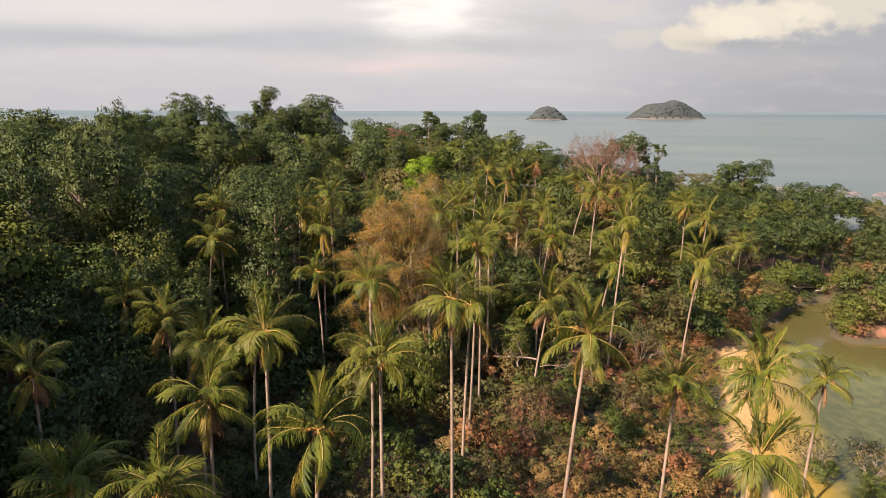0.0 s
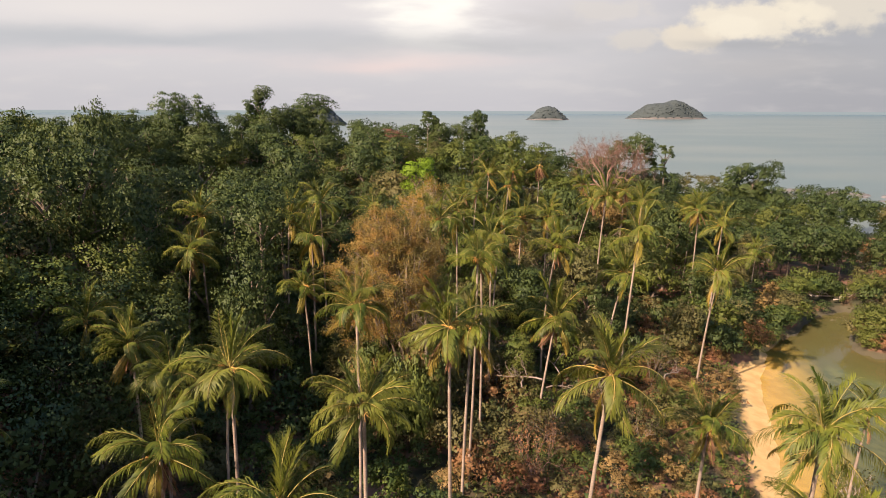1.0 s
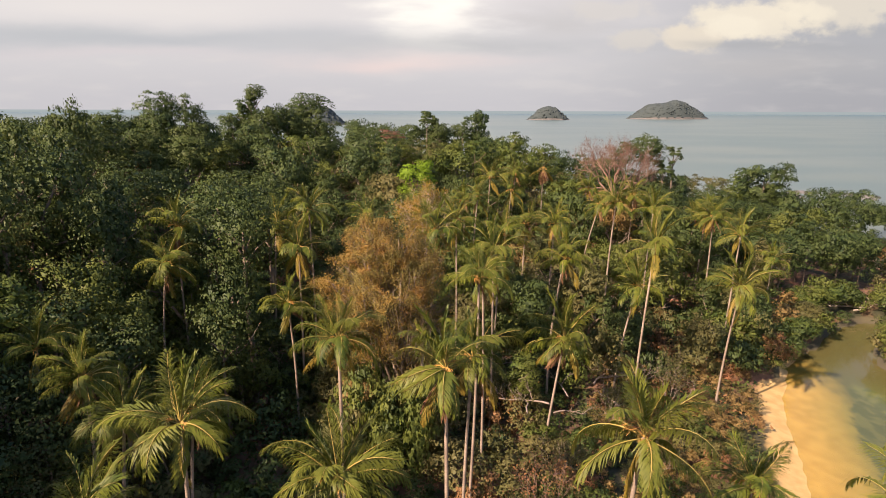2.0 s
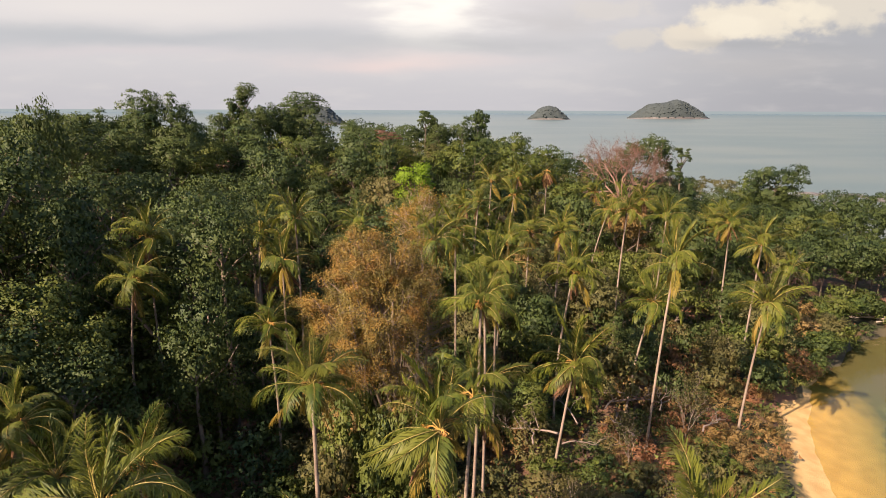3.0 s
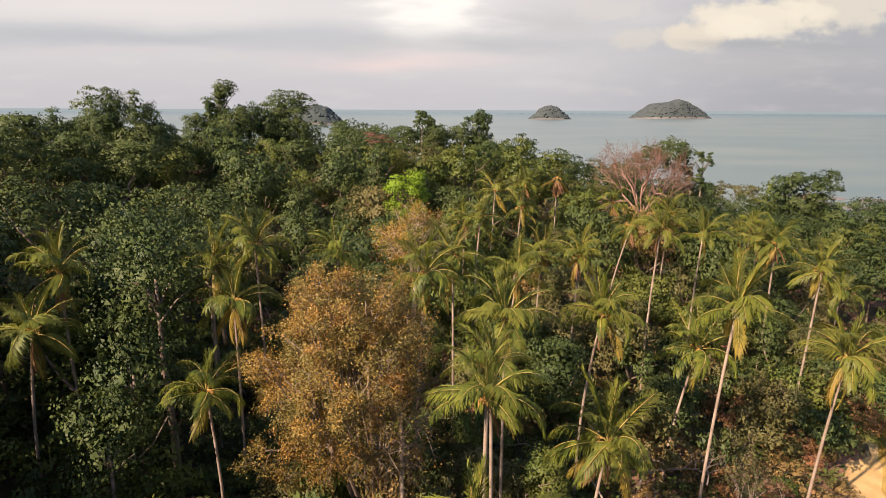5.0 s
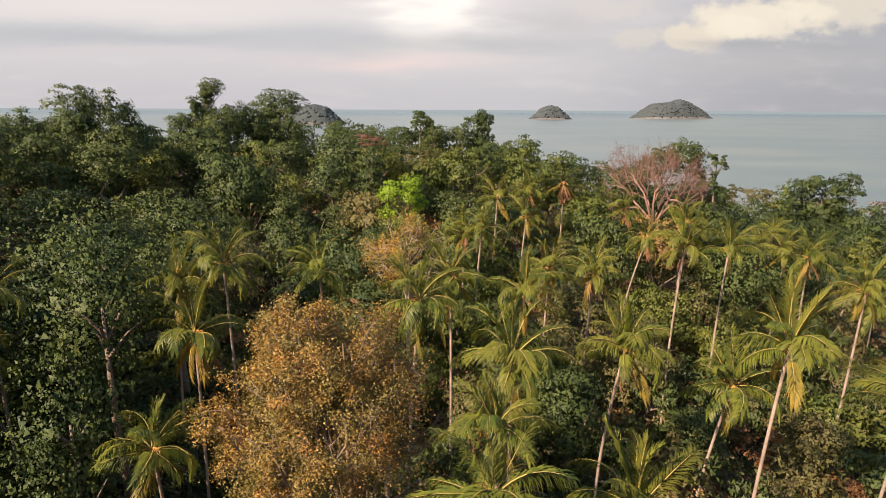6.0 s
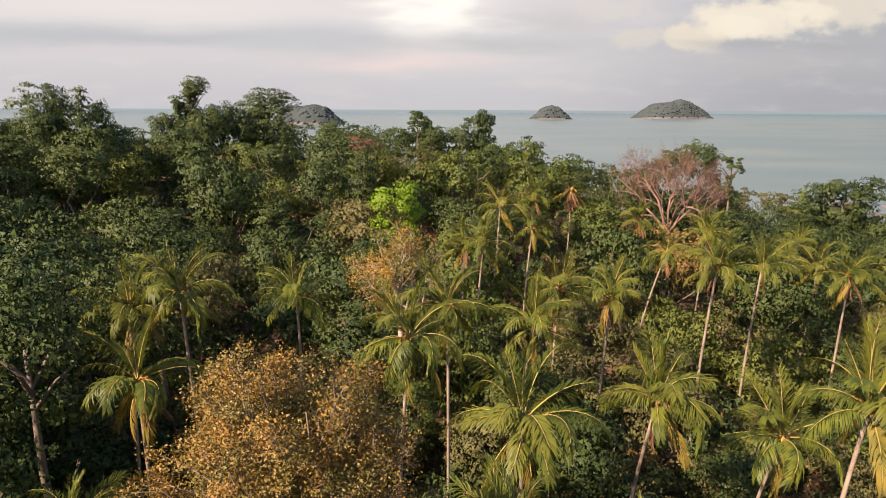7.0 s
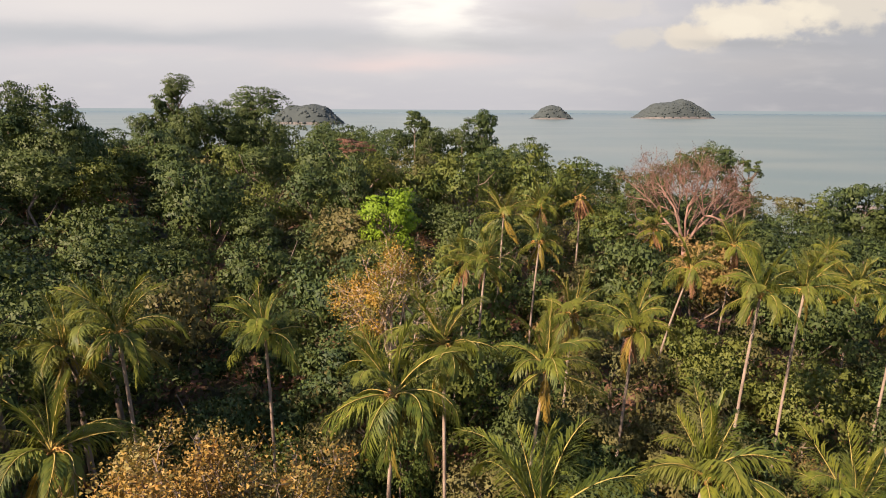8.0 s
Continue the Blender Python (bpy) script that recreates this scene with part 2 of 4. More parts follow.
RIB = leaf_material("frond_rib", (0.26, 0.22, 0.06), (0.40, 0.33, 0.10), (0.36, 0.26, 0.07), 0.0, 0.5)
FROND_YELLOW = leaf_material("frond_yellowing", (0.12, 0.115, 0.022), (0.29, 0.225, 0.036), (0.27, 0.18, 0.036), 0.3, 0.5)
FROND_DEAD = leaf_material("frond_dead_brown", (0.17, 0.085, 0.045), (0.30, 0.16, 0.085), (0.22, 0.12, 0.07), 0.15, 0.8)
FRUIT = leaf_material("coconut_husk", (0.16, 0.09, 0.03), (0.30, 0.17, 0.045), (0.14, 0.12, 0.03), 0.0, 0.5)
PALM_BARK = bark_material("palm_bark", (0.17, 0.128, 0.095), (0.41, 0.325, 0.245), 1.7)
BARK = bark_material("tree_bark", (0.10, 0.075, 0.05), (0.26, 0.20, 0.15))
PALE_BARK = bark_material("pale_bark", (0.17, 0.13, 0.095), (0.32, 0.25, 0.19))
WHITE_BARK = bark_material("whitish_bark", (0.28, 0.21, 0.15), (0.50, 0.40, 0.30))
RED_BARK = bark_material("reddish_twigs", (0.15, 0.088, 0.064), (0.29, 0.18, 0.135))
GROUND, SEA, LAGOON, ROCK = ground_material(), sea_material(), lagoon_material(), rock_material()


# ---- mesh helpers ----
def mesh_of(name, verts, faces, mat, smooth=False):
    me = bpy.data.meshes.new(name)
    me.from_pydata([tuple(map(float, p)) for p in verts], [], [tuple(map(int, f)) for f in faces])
    me.materials.append(mat)
    if smooth:
        me.polygons.foreach_set("use_smooth", [True] * len(me.polygons))
    me.update()
    return me


def quick_mesh(name, verts, tris, mat, soft=None):
    """A mesh of triangles from two arrays; soft: a normal for each vertex, to round clumps of leaves off."""
    if soft is not None:
        p = np.asarray(verts)[np.asarray(tris)]
        flat = np.cross(p[:, 1] - p[:, 0], p[:, 2] - p[:, 0])
        turned = (flat * np.asarray(soft)[np.asarray(tris)[:, 0]]).sum(1) < 0
        tris = np.where(turned[:, None], np.asarray(tris)[:, ::-1], tris)
    me = bpy.data.meshes.new(name)
    me.vertices.add(len(verts))
    me.vertices.foreach_set("co", np.asarray(verts, np.float32).ravel())
    count = len(tris)
    me.loops.add(count * 3)
    me.loops.foreach_set("vertex_index", np.asarray(tris, np.int32).ravel())
    me.polygons.add(count)
    me.polygons.foreach_set("loop_start", np.arange(0, count * 3, 3, dtype=np.int32))
    me.materials.append(mat)
    me.update(calc_edges=True)
    if soft is not None:
        me.polygons.foreach_set("use_smooth", np.ones(count, bool))
        me.normals_split_custom_set_from_vertices(np.asarray(soft, np.float32).tolist())
    return me


def thing(name, m, label, category, group=""):
    ob = new(name)
    ob.empty_display_size = 0.5
    ob.matrix_world = m
    return tagged(ob, label, category, group)


def part(name, me, parent, m=None, label=""):
    ob = new(name, me)
    ob.parent = parent
    if m is not None:
        ob.matrix_basis = m
    return tagged(ob, label)


def unit(a):
    return a / np.maximum(np.linalg.norm(a, axis=-1, keepdims=True), 1e-9)


def leaves(rng, at, out, size, slim=0.5, spread=0.45, simple=False):
    """Folded leaves at the points at, their upper sides turned roughly to out: vertices and triangles."""
    n = len(at)
    face = unit(out + rng.normal(0, spread, (n, 3)))
    way = unit(np.cross(face, rng.normal(0, 1, (n, 3))) - np.array([0, 0, 0.25]))
    side = unit(np.cross(way, face))
    up = np.cross(side, way)
    s = (size * rng.uniform(0.6, 1.35, n))[:, None]
    if simple:
        verts = np.stack([at - way * s * 0.5 + side * s * slim * 0.5, at - way * s * 0.35 - side * s * slim * 0.5, at + way * s * 0.6 - up * s * 0.08], 1).reshape(-1, 3)
        return verts, np.arange(n * 3).reshape(-1, 3)
    mid = at + way * s * 0.1
    verts = np.stack([at - way * s * 0.5, mid + side * s * slim * 0.5 - up * s * 0.06, at + way * s * 0.5 - up * s * 0.08, mid - side * s * slim * 0.5 - up * s * 0.06], 1).reshape(-1, 3)
    first = np.arange(n)[:, None] * 4
    tris = np.concatenate([first + np.array([[0, 1, 2]]), first + np.array([[0, 2, 3]])], 0)
    return verts, tris


def tube(path, radii, sides=6):
    """A tapered tube along a path: vertices and faces."""
    verts, faces = [], []
    path = [Vector(p) for p in path]
    for i, p in enumerate(path):
        way = (path[min(i + 1, len(path) - 1)] - path[max(i - 1, 0)]).normalized()
        a = way.orthogonal().normalized() if abs(way.z) < 0.9 else way.cross(Vector((0, 1, 0))).normalized()
        b = way.cross(a)
        for k in range(sides):
            w = 2 * math.pi * k / sides
            verts.append(p + (a * math.cos(w) + b * math.sin(w)) * radii[i])
    for i in range(len(path) - 1):
        for k in range(sides):
            q = (k + 1) % sides
            faces.append((i * sides + k, i * sides + q, i * sides + sides + q, i * sides + sides + k))
    faces.append(tuple(range(len(verts) - sides, len(verts))))
    return verts, faces


def join(pieces):
    verts, faces = [], []
    for v, f in pieces:
        base = len(verts)
        verts += list(v)
        faces += [tuple(i + base for i in face) for face in f]
    return verts, faces


def branches(rnd, start, way, length, radius, level, pieces, tips, spread=0.75, lift=0.25, kids=3, shrink=0.68):
    """A limb that forks again and again."""
    p, d, path = Vector(start), Vector(way).normalized(), [Vector(start)]
    steps = 3
    for _ in range(steps):
        d = (d + Vector((rnd.gauss(0, 0.16), rnd.gauss(0, 0.16), rnd.gauss(0, 0.1) + lift * 0.12))).normalized()
        p = p + d * length / steps
        path.append(p.copy())
    pieces.append(tube(path, [radius * (1 - 0.45 * i / steps) for i in range(steps + 1)], 5 if radius > 0.06 else 3))
    if level == 0:
        tips += path[1:]
        return
    if level <= 1:
        tips.append(path[2])
    for k in range(kids + (rnd.random() < 0.4)):
        turn = rnd.uniform(0, 2 * math.pi)
        a = d.orthogonal().normalized()
        b = d.cross(a)
        q = d + (a * math.cos(turn) + b * math.sin(turn)) * rnd.uniform(0.5, 1.1) * spread
        q.z += lift * 0.5
        begin = path[-1] if k else path[2]
        branches(rnd, begin, q, length * shrink * rnd.uniform(0.8, 1.15), radius * 0.55, level - 1, pieces, tips, spread, lift, kids, shrink)


# ---- the lie of the land ----
def step(a):
    a = np.clip(a, 0, 1)
    return a * a * (3 - 2 * a)


LAGOON_EDGE = [(34, 50), (40, 68), (44.2, 77.5), (47.5, 86.4), (51, 94), (54.5, 99), (57, 104), (62, 109.5), (69, 114), (76, 122), (86, 127), (92, 123),
               (86, 117), (78, 112), (74, 105), (76, 101.5), (90, 103), (118, 100), (128, 60), (120, 25), (60, 22), (52, 40), (44, 48)]
COAST = [(-420, -260), (-420, 300), (-150, 330), (-60, 300), (20, 262), (70, 250), (100, 236), (125, 216), (160, 204), (210, 200), (260, 204), (285, 150), (240, 60), (240, -260)]


def inside_distance(x, y, ring):
    """Distance to a ring of corners, positive inside it."""
    x, y = np.asarray(x, float), np.asarray(y, float)
    best, inside = np.full(x.shape, 1e9), np.zeros(x.shape, bool)
    for (ax, ay), (bx, by) in zip(ring, ring[1:] + ring[:1]):
        dx, dy = bx - ax, by - ay
        k = np.clip(((x - ax) * dx + (y - ay) * dy) / (dx * dx + dy * dy), 0, 1)
        best = np.minimum(best, np.hypot(x - ax - k * dx, y - ay - k * dy))
        if ay != by:
            inside ^= ((ay > y) != (by > y)) & (x < (bx - ax) * (y - ay) / (by - ay) + ax)
    return np.where(inside, best, -best)


def ground_height(x, y):
    x, y = np.asarray(x, float), np.asarray(y, float)
    west = 22 * step((-x - 24) / 50)
    north = 18.5 * step((y - 105) / 90) * step((90 - x) / 105)
    # Unseen mound outside the view, added to throw shade on the western slope.
    west = west + 12 * np.exp(-((x + 64) / 26) ** 2 - ((y - 20) / 32) ** 2)
    z = 2.2 + west + north * np.maximum(0, 1 - west / 26) + 0.35 * np.sin(x * 0.31 + 1.3) * np.cos(y * 0.27) + 0.2 * np.sin(x * 0.83 + y * 0.61)
    sea = inside_distance(x, y, COAST)
    z = np.where(sea > 0, z * step(sea / 26 + 0.02), np.maximum(sea * 0.1, -6))
    pool = -inside_distance(x, y, LAGOON_EDGE)
    bank = pool * np.where((y < 99) & (x < 56), 0.22, 0.9)
    bed = np.where(pool > -7.5, pool * 0.055, -0.41 + (pool + 7.5) * 0.22)
    return np.where(pool > 0, np.minimum(z, bank), np.minimum(z, np.maximum(bed, -2.2)))


def ground_at(x, y):
    return float(ground_height(np.array([x]), np.array([y]))[0])


def build_ground():
    xs = np.concatenate([np.arange(-440, -130, 12.0), np.arange(-130, 0, 2.5), np.arange(0, 110, 1.25), np.arange(110, 290, 6.0)])
    ys = np.concatenate([np.arange(-280, 10, 12.0), np.arange(10, 140, 1.5), np.arange(140, 350, 4.0)])
    gx, gy = np.meshgrid(xs, ys)
    gz = ground_height(gx, gy)
    w, h = len(xs), len(ys)
    verts = np.stack([gx.ravel(), gy.ravel(), gz.ravel()], 1)
    i = (np.arange(h - 1)[:, None] * w + np.arange(w - 1)[None, :]).ravel()
    tris = np.concatenate([np.stack([i, i + 1, i + w + 1], 1), np.stack([i, i + w + 1, i + w], 1)])
    me = quick_mesh("ground", verts, tris, GROUND)
    me.polygons.foreach_set("use_smooth", [True] * len(me.polygons))
    tagged(new("ground", me), "forest floor of reddish leaf litter and sand by the creek", "ground", kind="structure")


def build_sea():
    hole = (28.0, 20.0, 131.0, 129.0)
    xs = [-4900, -2000, -600, hole[0], hole[2], 600, 2000, 4900]
    ys = [-4900, -2000, -600, hole[1], hole[3], 600, 2000, 4900]
    verts = [(x, y, 0) for y in ys for x in xs]
    faces = [(j * 8 + i, j * 8 + i + 1, j * 8 + i + 9, j * 8 + i + 8) for j in range(7) for i in range(7) if not (i == 3 and j == 3)]
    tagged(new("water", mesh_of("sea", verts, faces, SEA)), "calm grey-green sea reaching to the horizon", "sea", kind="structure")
    n = 24
    verts = [(hole[0] + (hole[2] - hole[0]) * i / n, hole[1] + (hole[3] - hole[1]) * j / n, 0) for j in range(n + 1) for i in range(n + 1)]
    faces = [(j * (n + 1) + i, j * (n + 1) + i + 1, j * (n + 1) + i + n + 2, j * (n + 1) + i + n + 1) for j in range(n) for i in range(n)]
    creek = new("water_creek", mesh_of("creek", verts, faces, LAGOON))
    creek.visible_shadow = False
    tagged(creek, "shallow green creek water over a sandy bed", "creek", kind="structure")


build_ground()
build_sea()


# ---- islands out at sea ----
def island(x, y, width, depth, height, profile, seed, label):
    """A wooded island: a bumpy canopy over a pale rock foot. profile: heights from its west end to its east end."""
    ob = thing("island", pose(x, y, 0), label, "island", "islands at sea")
    rings, sides = 16, 120
    count = len(profile) - 1

    def top(px):
        s = min(max((px / width + 0.5) * count, 0.0), count - 1e-6)
        k = int(s)
        e = (s - k) ** 2 * (3 - 2 * (s - k))
        return height * (profile[k] * (1 - e) + profile[k + 1] * e)

    def outline(k):
        a = 2 * math.pi * k / sides
        return 1 + 0.07 * math.sin(3 * a + seed) + 0.06 * noise.noise(Vector((math.cos(a) * 2.5, math.sin(a) * 2.5, seed)))

    def shell(first, last, lift, bumpy):
        verts, faces = [], []
        for j in range(rings + 1):
            r = first + (last - first) * j / rings
            for k in range(sides):
                a = 2 * math.pi * k / sides
                px, py = math.cos(a) * width / 2 * r * outline(k), math.sin(a) * depth / 2 * r * outline(k)
                z = top(px) * (1 - r ** 4) + lift
                z += bumpy * 5.0 * noise.noise(Vector((px, py, seed * 50)) / 9) * min(1.0, (1.03 - r) * 9)
                verts.append((px, py, z))
        for j in range(rings):
            for k in range(sides):
                q = (k + 1) % sides
                faces.append((j * sides + k, (j + 1) * sides + k, (j + 1) * sides + q, j * sides + q))
        return verts, faces

    rnd = random.Random(seed)
    pieces = [shell(0.02, 0.97, 0.5, 0.5)]
    ball = bmesh.new()
    bmesh.ops.create_icosphere(ball, subdivisions=2, radius=1.0)
    round_v, round_f = [v.co.copy() for v in ball.verts], [[v.index for v in f.verts] for f in ball.faces]
    ball.free()
    for k in range(int(width * depth / 85)):
        r, a = math.sqrt(rnd.uniform(0.0, 0.94)), rnd.uniform(0, 2 * math.pi)
        ring = outline(int(a / (2 * math.pi) * sides))
        px, py = math.cos(a) * width / 2 * r * ring, math.sin(a) * depth / 2 * r * ring
        wide, tall = rnd.uniform(3.0, 5.4), rnd.uniform(2.4, 3.8)
        z = top(px) * (1 - r ** 4) + rnd.uniform(-2.4, -0.9)
        pieces.append(([Vector((px, py, z)) + Vector((p.x * wide, p.y * wide, p.z * tall)) * (1 + 0.5 * noise.noise(p * 1.9 + Vector((k, 0, 0)))) for p in round_v], round_f))
    part("canopy", mesh_of("island_canopy", *join(pieces), HAZY_LEAF, True), ob, label="dark dense woods covering the island, colour greyed to stand for haze")
    part("rocky_shore", mesh_of("island_shore", *shell(0.97, 1.01, 0.4, 0.1), ROCK), ob, label="pale bare rock at the waterline")


island(401, 2359, 168, 110, 50, (0.0, 0.45, 0.85, 1.0, 0.92, 0.6, 0.2), 3, "small rounded wooded island with a pale rocky shore")
island(957, 2628, 350, 180, 78, (0.05, 0.4, 0.62, 0.8, 0.82, 0.86, 1.0, 0.92, 0.74, 0.62, 0.3), 8, "long low wooded island with a pale rocky shore")
island(-340, 1567, 195, 120, 47, (0.3, 0.75, 0.95, 0.9, 1.0, 0.92, 0.6, 0.2), 5, "wooded island half hidden behind the hill's trees")


# ---- broadleaf trees ----
BAKE = {}          # vertices, triangles and tone of each crown mesh, for the joined far woods


def crown_mesh(name, seed, tone, count, size, lobes=15, squash=0.9, column=False, slim=0.75, gap=0.0, core=0.17, low=-0.75, stretch=1.0, fine=False, ragged=0.0):
    """A crown of unit radius and half height: boughs that carry flat sprays of leaves, with dark gaps between the sprays."""
    rng = np.random.default_rng(seed)
    mids, rads = [], []
    for k in range(lobes):
        a, r = k * 2.4 + rng.uniform(-0.4, 0.4), 0.78 * math.sqrt(rng.uniform(0.05, 1))
        if column:
            mids.append((0.44 * r * math.cos(a), 0.44 * r * math.sin(a), -0.85 + 1.6 * k / lobes))
            rads.append(rng.uniform(0.28, 0.5) * (1.1 - 0.4 * k / lobes))
        else:
            top = math.sqrt(max(0.0, 1 - r * r)) * squash
            mids.append((r * math.cos(a), r * math.sin(a), rng.uniform(low, 0.74) * top))
            rads.append(rng.uniform(0.24, 0.38))
    mids, rads = np.array(mids), np.array(rads)
    mids[:, 2] *= stretch
    # sprays on the outer side of each bough
    per = 6
    which = np.repeat(np.arange(lobes), per)
    way = rng.normal(0, 1, (lobes * per, 3))
    way[:, 2] = way[:, 2] * 0.8 + 0.35
    way = unit(unit(way) + 0.45 * unit(mids[which]))
    mid = mids[which] + way * (rads[which] * rng.uniform(0.7, 1.05 + ragged, lobes * per))[:, None]
    wide = rads[which] * rng.uniform(0.42, 0.86, lobes * per)
    buried = (np.linalg.norm(mid[:, None] - mids[None], axis=2) < rads[None] * 0.62).any(1)
    keep = ~buried
    if gap:
        keep &= np.array([noise.noise(Vector(p) * 2.6 + Vector((seed, 0, 0))) > gap - 0.35 for p in mid])
    mid, way, wide = mid[keep], way[keep], wide[keep]
    each = max(6, int(count / max(1, len(mid))))
    mid, way, wide = np.repeat(mid, each, 0), np.repeat(way, each, 0), np.repeat(wide, each)
    dome = rng.normal(0, 1, mid.shape)
    dome[:, 2] = np.abs(dome[:, 2]) * 0.8
    dome = unit(unit(dome) + 0.3 * way)
    at = mid + dome * wide[:, None] * np.array([1.15, 1.15, 0.75]) * rng.uniform(0.72, 1.1, len(mid))[:, None]
    round_off = unit(mid + np.array([0, 0, 0.15]))
    soft = unit(dome * 0.65 + way * 0.3 + round_off * 0.42 + rng.normal(0, 0.12, at.shape))
    v, t = leaves(rng, at, dome + np.array([0, 0, 0.2]), size, slim, 0.38, not fine)
    soft = np.repeat(soft, 3 if not fine else 4, 0)
    if core:
        inner = np.repeat(mids, 26, 0) + unit(rng.normal(0, 1, (lobes * 26, 3))) * (np.repeat(rads, 26) * rng.uniform(0.3, 0.78, lobes * 26))[:, None]
        iv, it = leaves(rng, inner, inner - np.repeat(mids, 26, 0), core * 0.62, 1.0, 0.3, True)
        t = np.concatenate([t, it + len(v)])
        v = np.concatenate([v, iv])
        soft = np.concatenate([soft, np.repeat(unit(unit(inner - np.repeat(mids, 26, 0)) * 0.5 + unit(inner)), 3, 0)])
    me = quick_mesh(name, v, t, LEAF[tone], soft)
    BAKE[me.name] = (v, t, tone, soft)
    return me


def trunk_mesh(name, seed, mat, thick=0.014):
    """Trunk and main limbs for a tree of unit height."""
    rnd = random.Random(seed)
    bend = [(rnd.uniform(-0.03, 0.03) * k, rnd.uniform(-0.03, 0.03) * k, 0.14 * k - 0.04) for k in range(6)]
    pieces = [tube(bend, [thick * (1.25 - 0.13 * k) for k in range(6)], 6)]
    for k in range(6):
        a = k * 1.05 + rnd.uniform(-0.3, 0.3)
        begin = Vector(bend[2 + k % 4])
        reach = rnd.uniform(0.16, 0.26)
        end = begin + Vector((math.cos(a) * reach, math.sin(a) * reach, rnd.uniform(0.12, 0.3)))
        middle = (begin + end) / 2 + Vector((0, 0, -0.03))
        pieces.append(tube([begin, middle, end], [thick * 0.55, thick * 0.4, thick * 0.15], 4))
    v, f = join(pieces)
    return mesh_of(name, v, f, mat, True)


BIG, NEAR, FAR, TALL = {}, {}, {}, {}
for tone in ("dark", "mid", "olive", "yellow", "tan"):
    BIG[tone] = [crown_mesh("crown_" + tone, 10 + k * 7 + len(tone), tone, 2900, 0.066, 17 + 3 * k, low=-0.3, core=0.16) for k in range(3)]
    BIG[tone].append(crown_mesh("crown_vines_" + tone, 90 + len(tone), tone, 3000, 0.066, 18, column=True, core=0.16))
    TALL[tone] = [crown_mesh("crown_tall_" + tone, 510 + k * 7 + len(tone), tone, 2900, 0.056, 28, column=k == 2, low=-0.5, stretch=1.5, core=0.15, fine=True) for k in range(3)]
    FAR[tone] = [crown_mesh("crown_far_" + tone, 410 + k * 7 + len(tone), tone, 1800, 0.082, 15, core=0.15, low=-0.4, slim=0.65, column=k == 3) for k in range(4)]
    NEAR[tone] = [crown_mesh("crown_near_" + tone, 210 + k * 3 + len(tone), tone, 3700, 0.061, 20 + 3 * k, core=0.16, low=-0.4) for k in range(3)]
    NEAR[tone].append(crown_mesh("crown_near_vines_" + tone, 95 + len(tone), tone, 4200, 0.062, 17, column=True, core=0.16))
# Coarse crown for trees out of view, added only to cast shade.
UNSEEN_CROWN = crown_mesh("crown_unseen", 600, "dark", 420, 0.24, 10, core=0.4, low=-0.3)
BUSH = {tone: [crown_mesh("bush_" + tone, 300 + k * 5 + len(tone), tone, 1050, 0.1, 10, 0.9, gap=0.03, core=0.18, low=-0.3, ragged=0.3) for k in range(3)] for tone in ("dark", "mid", "olive", "tan", "red")}
SPARSE = {tone: [crown_mesh("bush_far_" + tone, 350 + k * 5 + len(tone), tone, 420, 0.135, 8, 0.9, core=0.2, low=-0.2, slim=0.65) for k in range(2)] for tone in ("dark", "mid", "olive", "tan", "red")}
TRUNKS = [trunk_mesh("tree_trunk", 40 + k, BARK) for k in range(4)]
TONE = {"dark": "dark green", "mid": "fresh green", "olive": "olive green", "tan": "dry tan", "red": "dry reddish", "yellow": "yellowing"}


def tree(rnd, x, y, height, radius, crown, label, category="tree", group="forest trees", turn=None):
    ob = thing("tree", pose(x, y, ground_at(x, y) - 0.1, 0, 0, rnd.uniform(0, 360) if turn is None else turn), label, category, group)
    tall = crown.name.startswith("crown_tall")
    deep = min(height * 0.5, radius * (rnd.uniform(1.3, 1.7) if tall else rnd.uniform(0.95, 1.4)))
    part("trunk", rnd.choice(TRUNKS), ob, Matrix.Diagonal((height, height, height, 1)))
    part("crown", crown, ob, Matrix.Translation((0, 0, height - deep * 0.95)) @ Matrix.Diagonal((radius, radius, deep / 1.5 if tall else deep, 1)))
    return ob


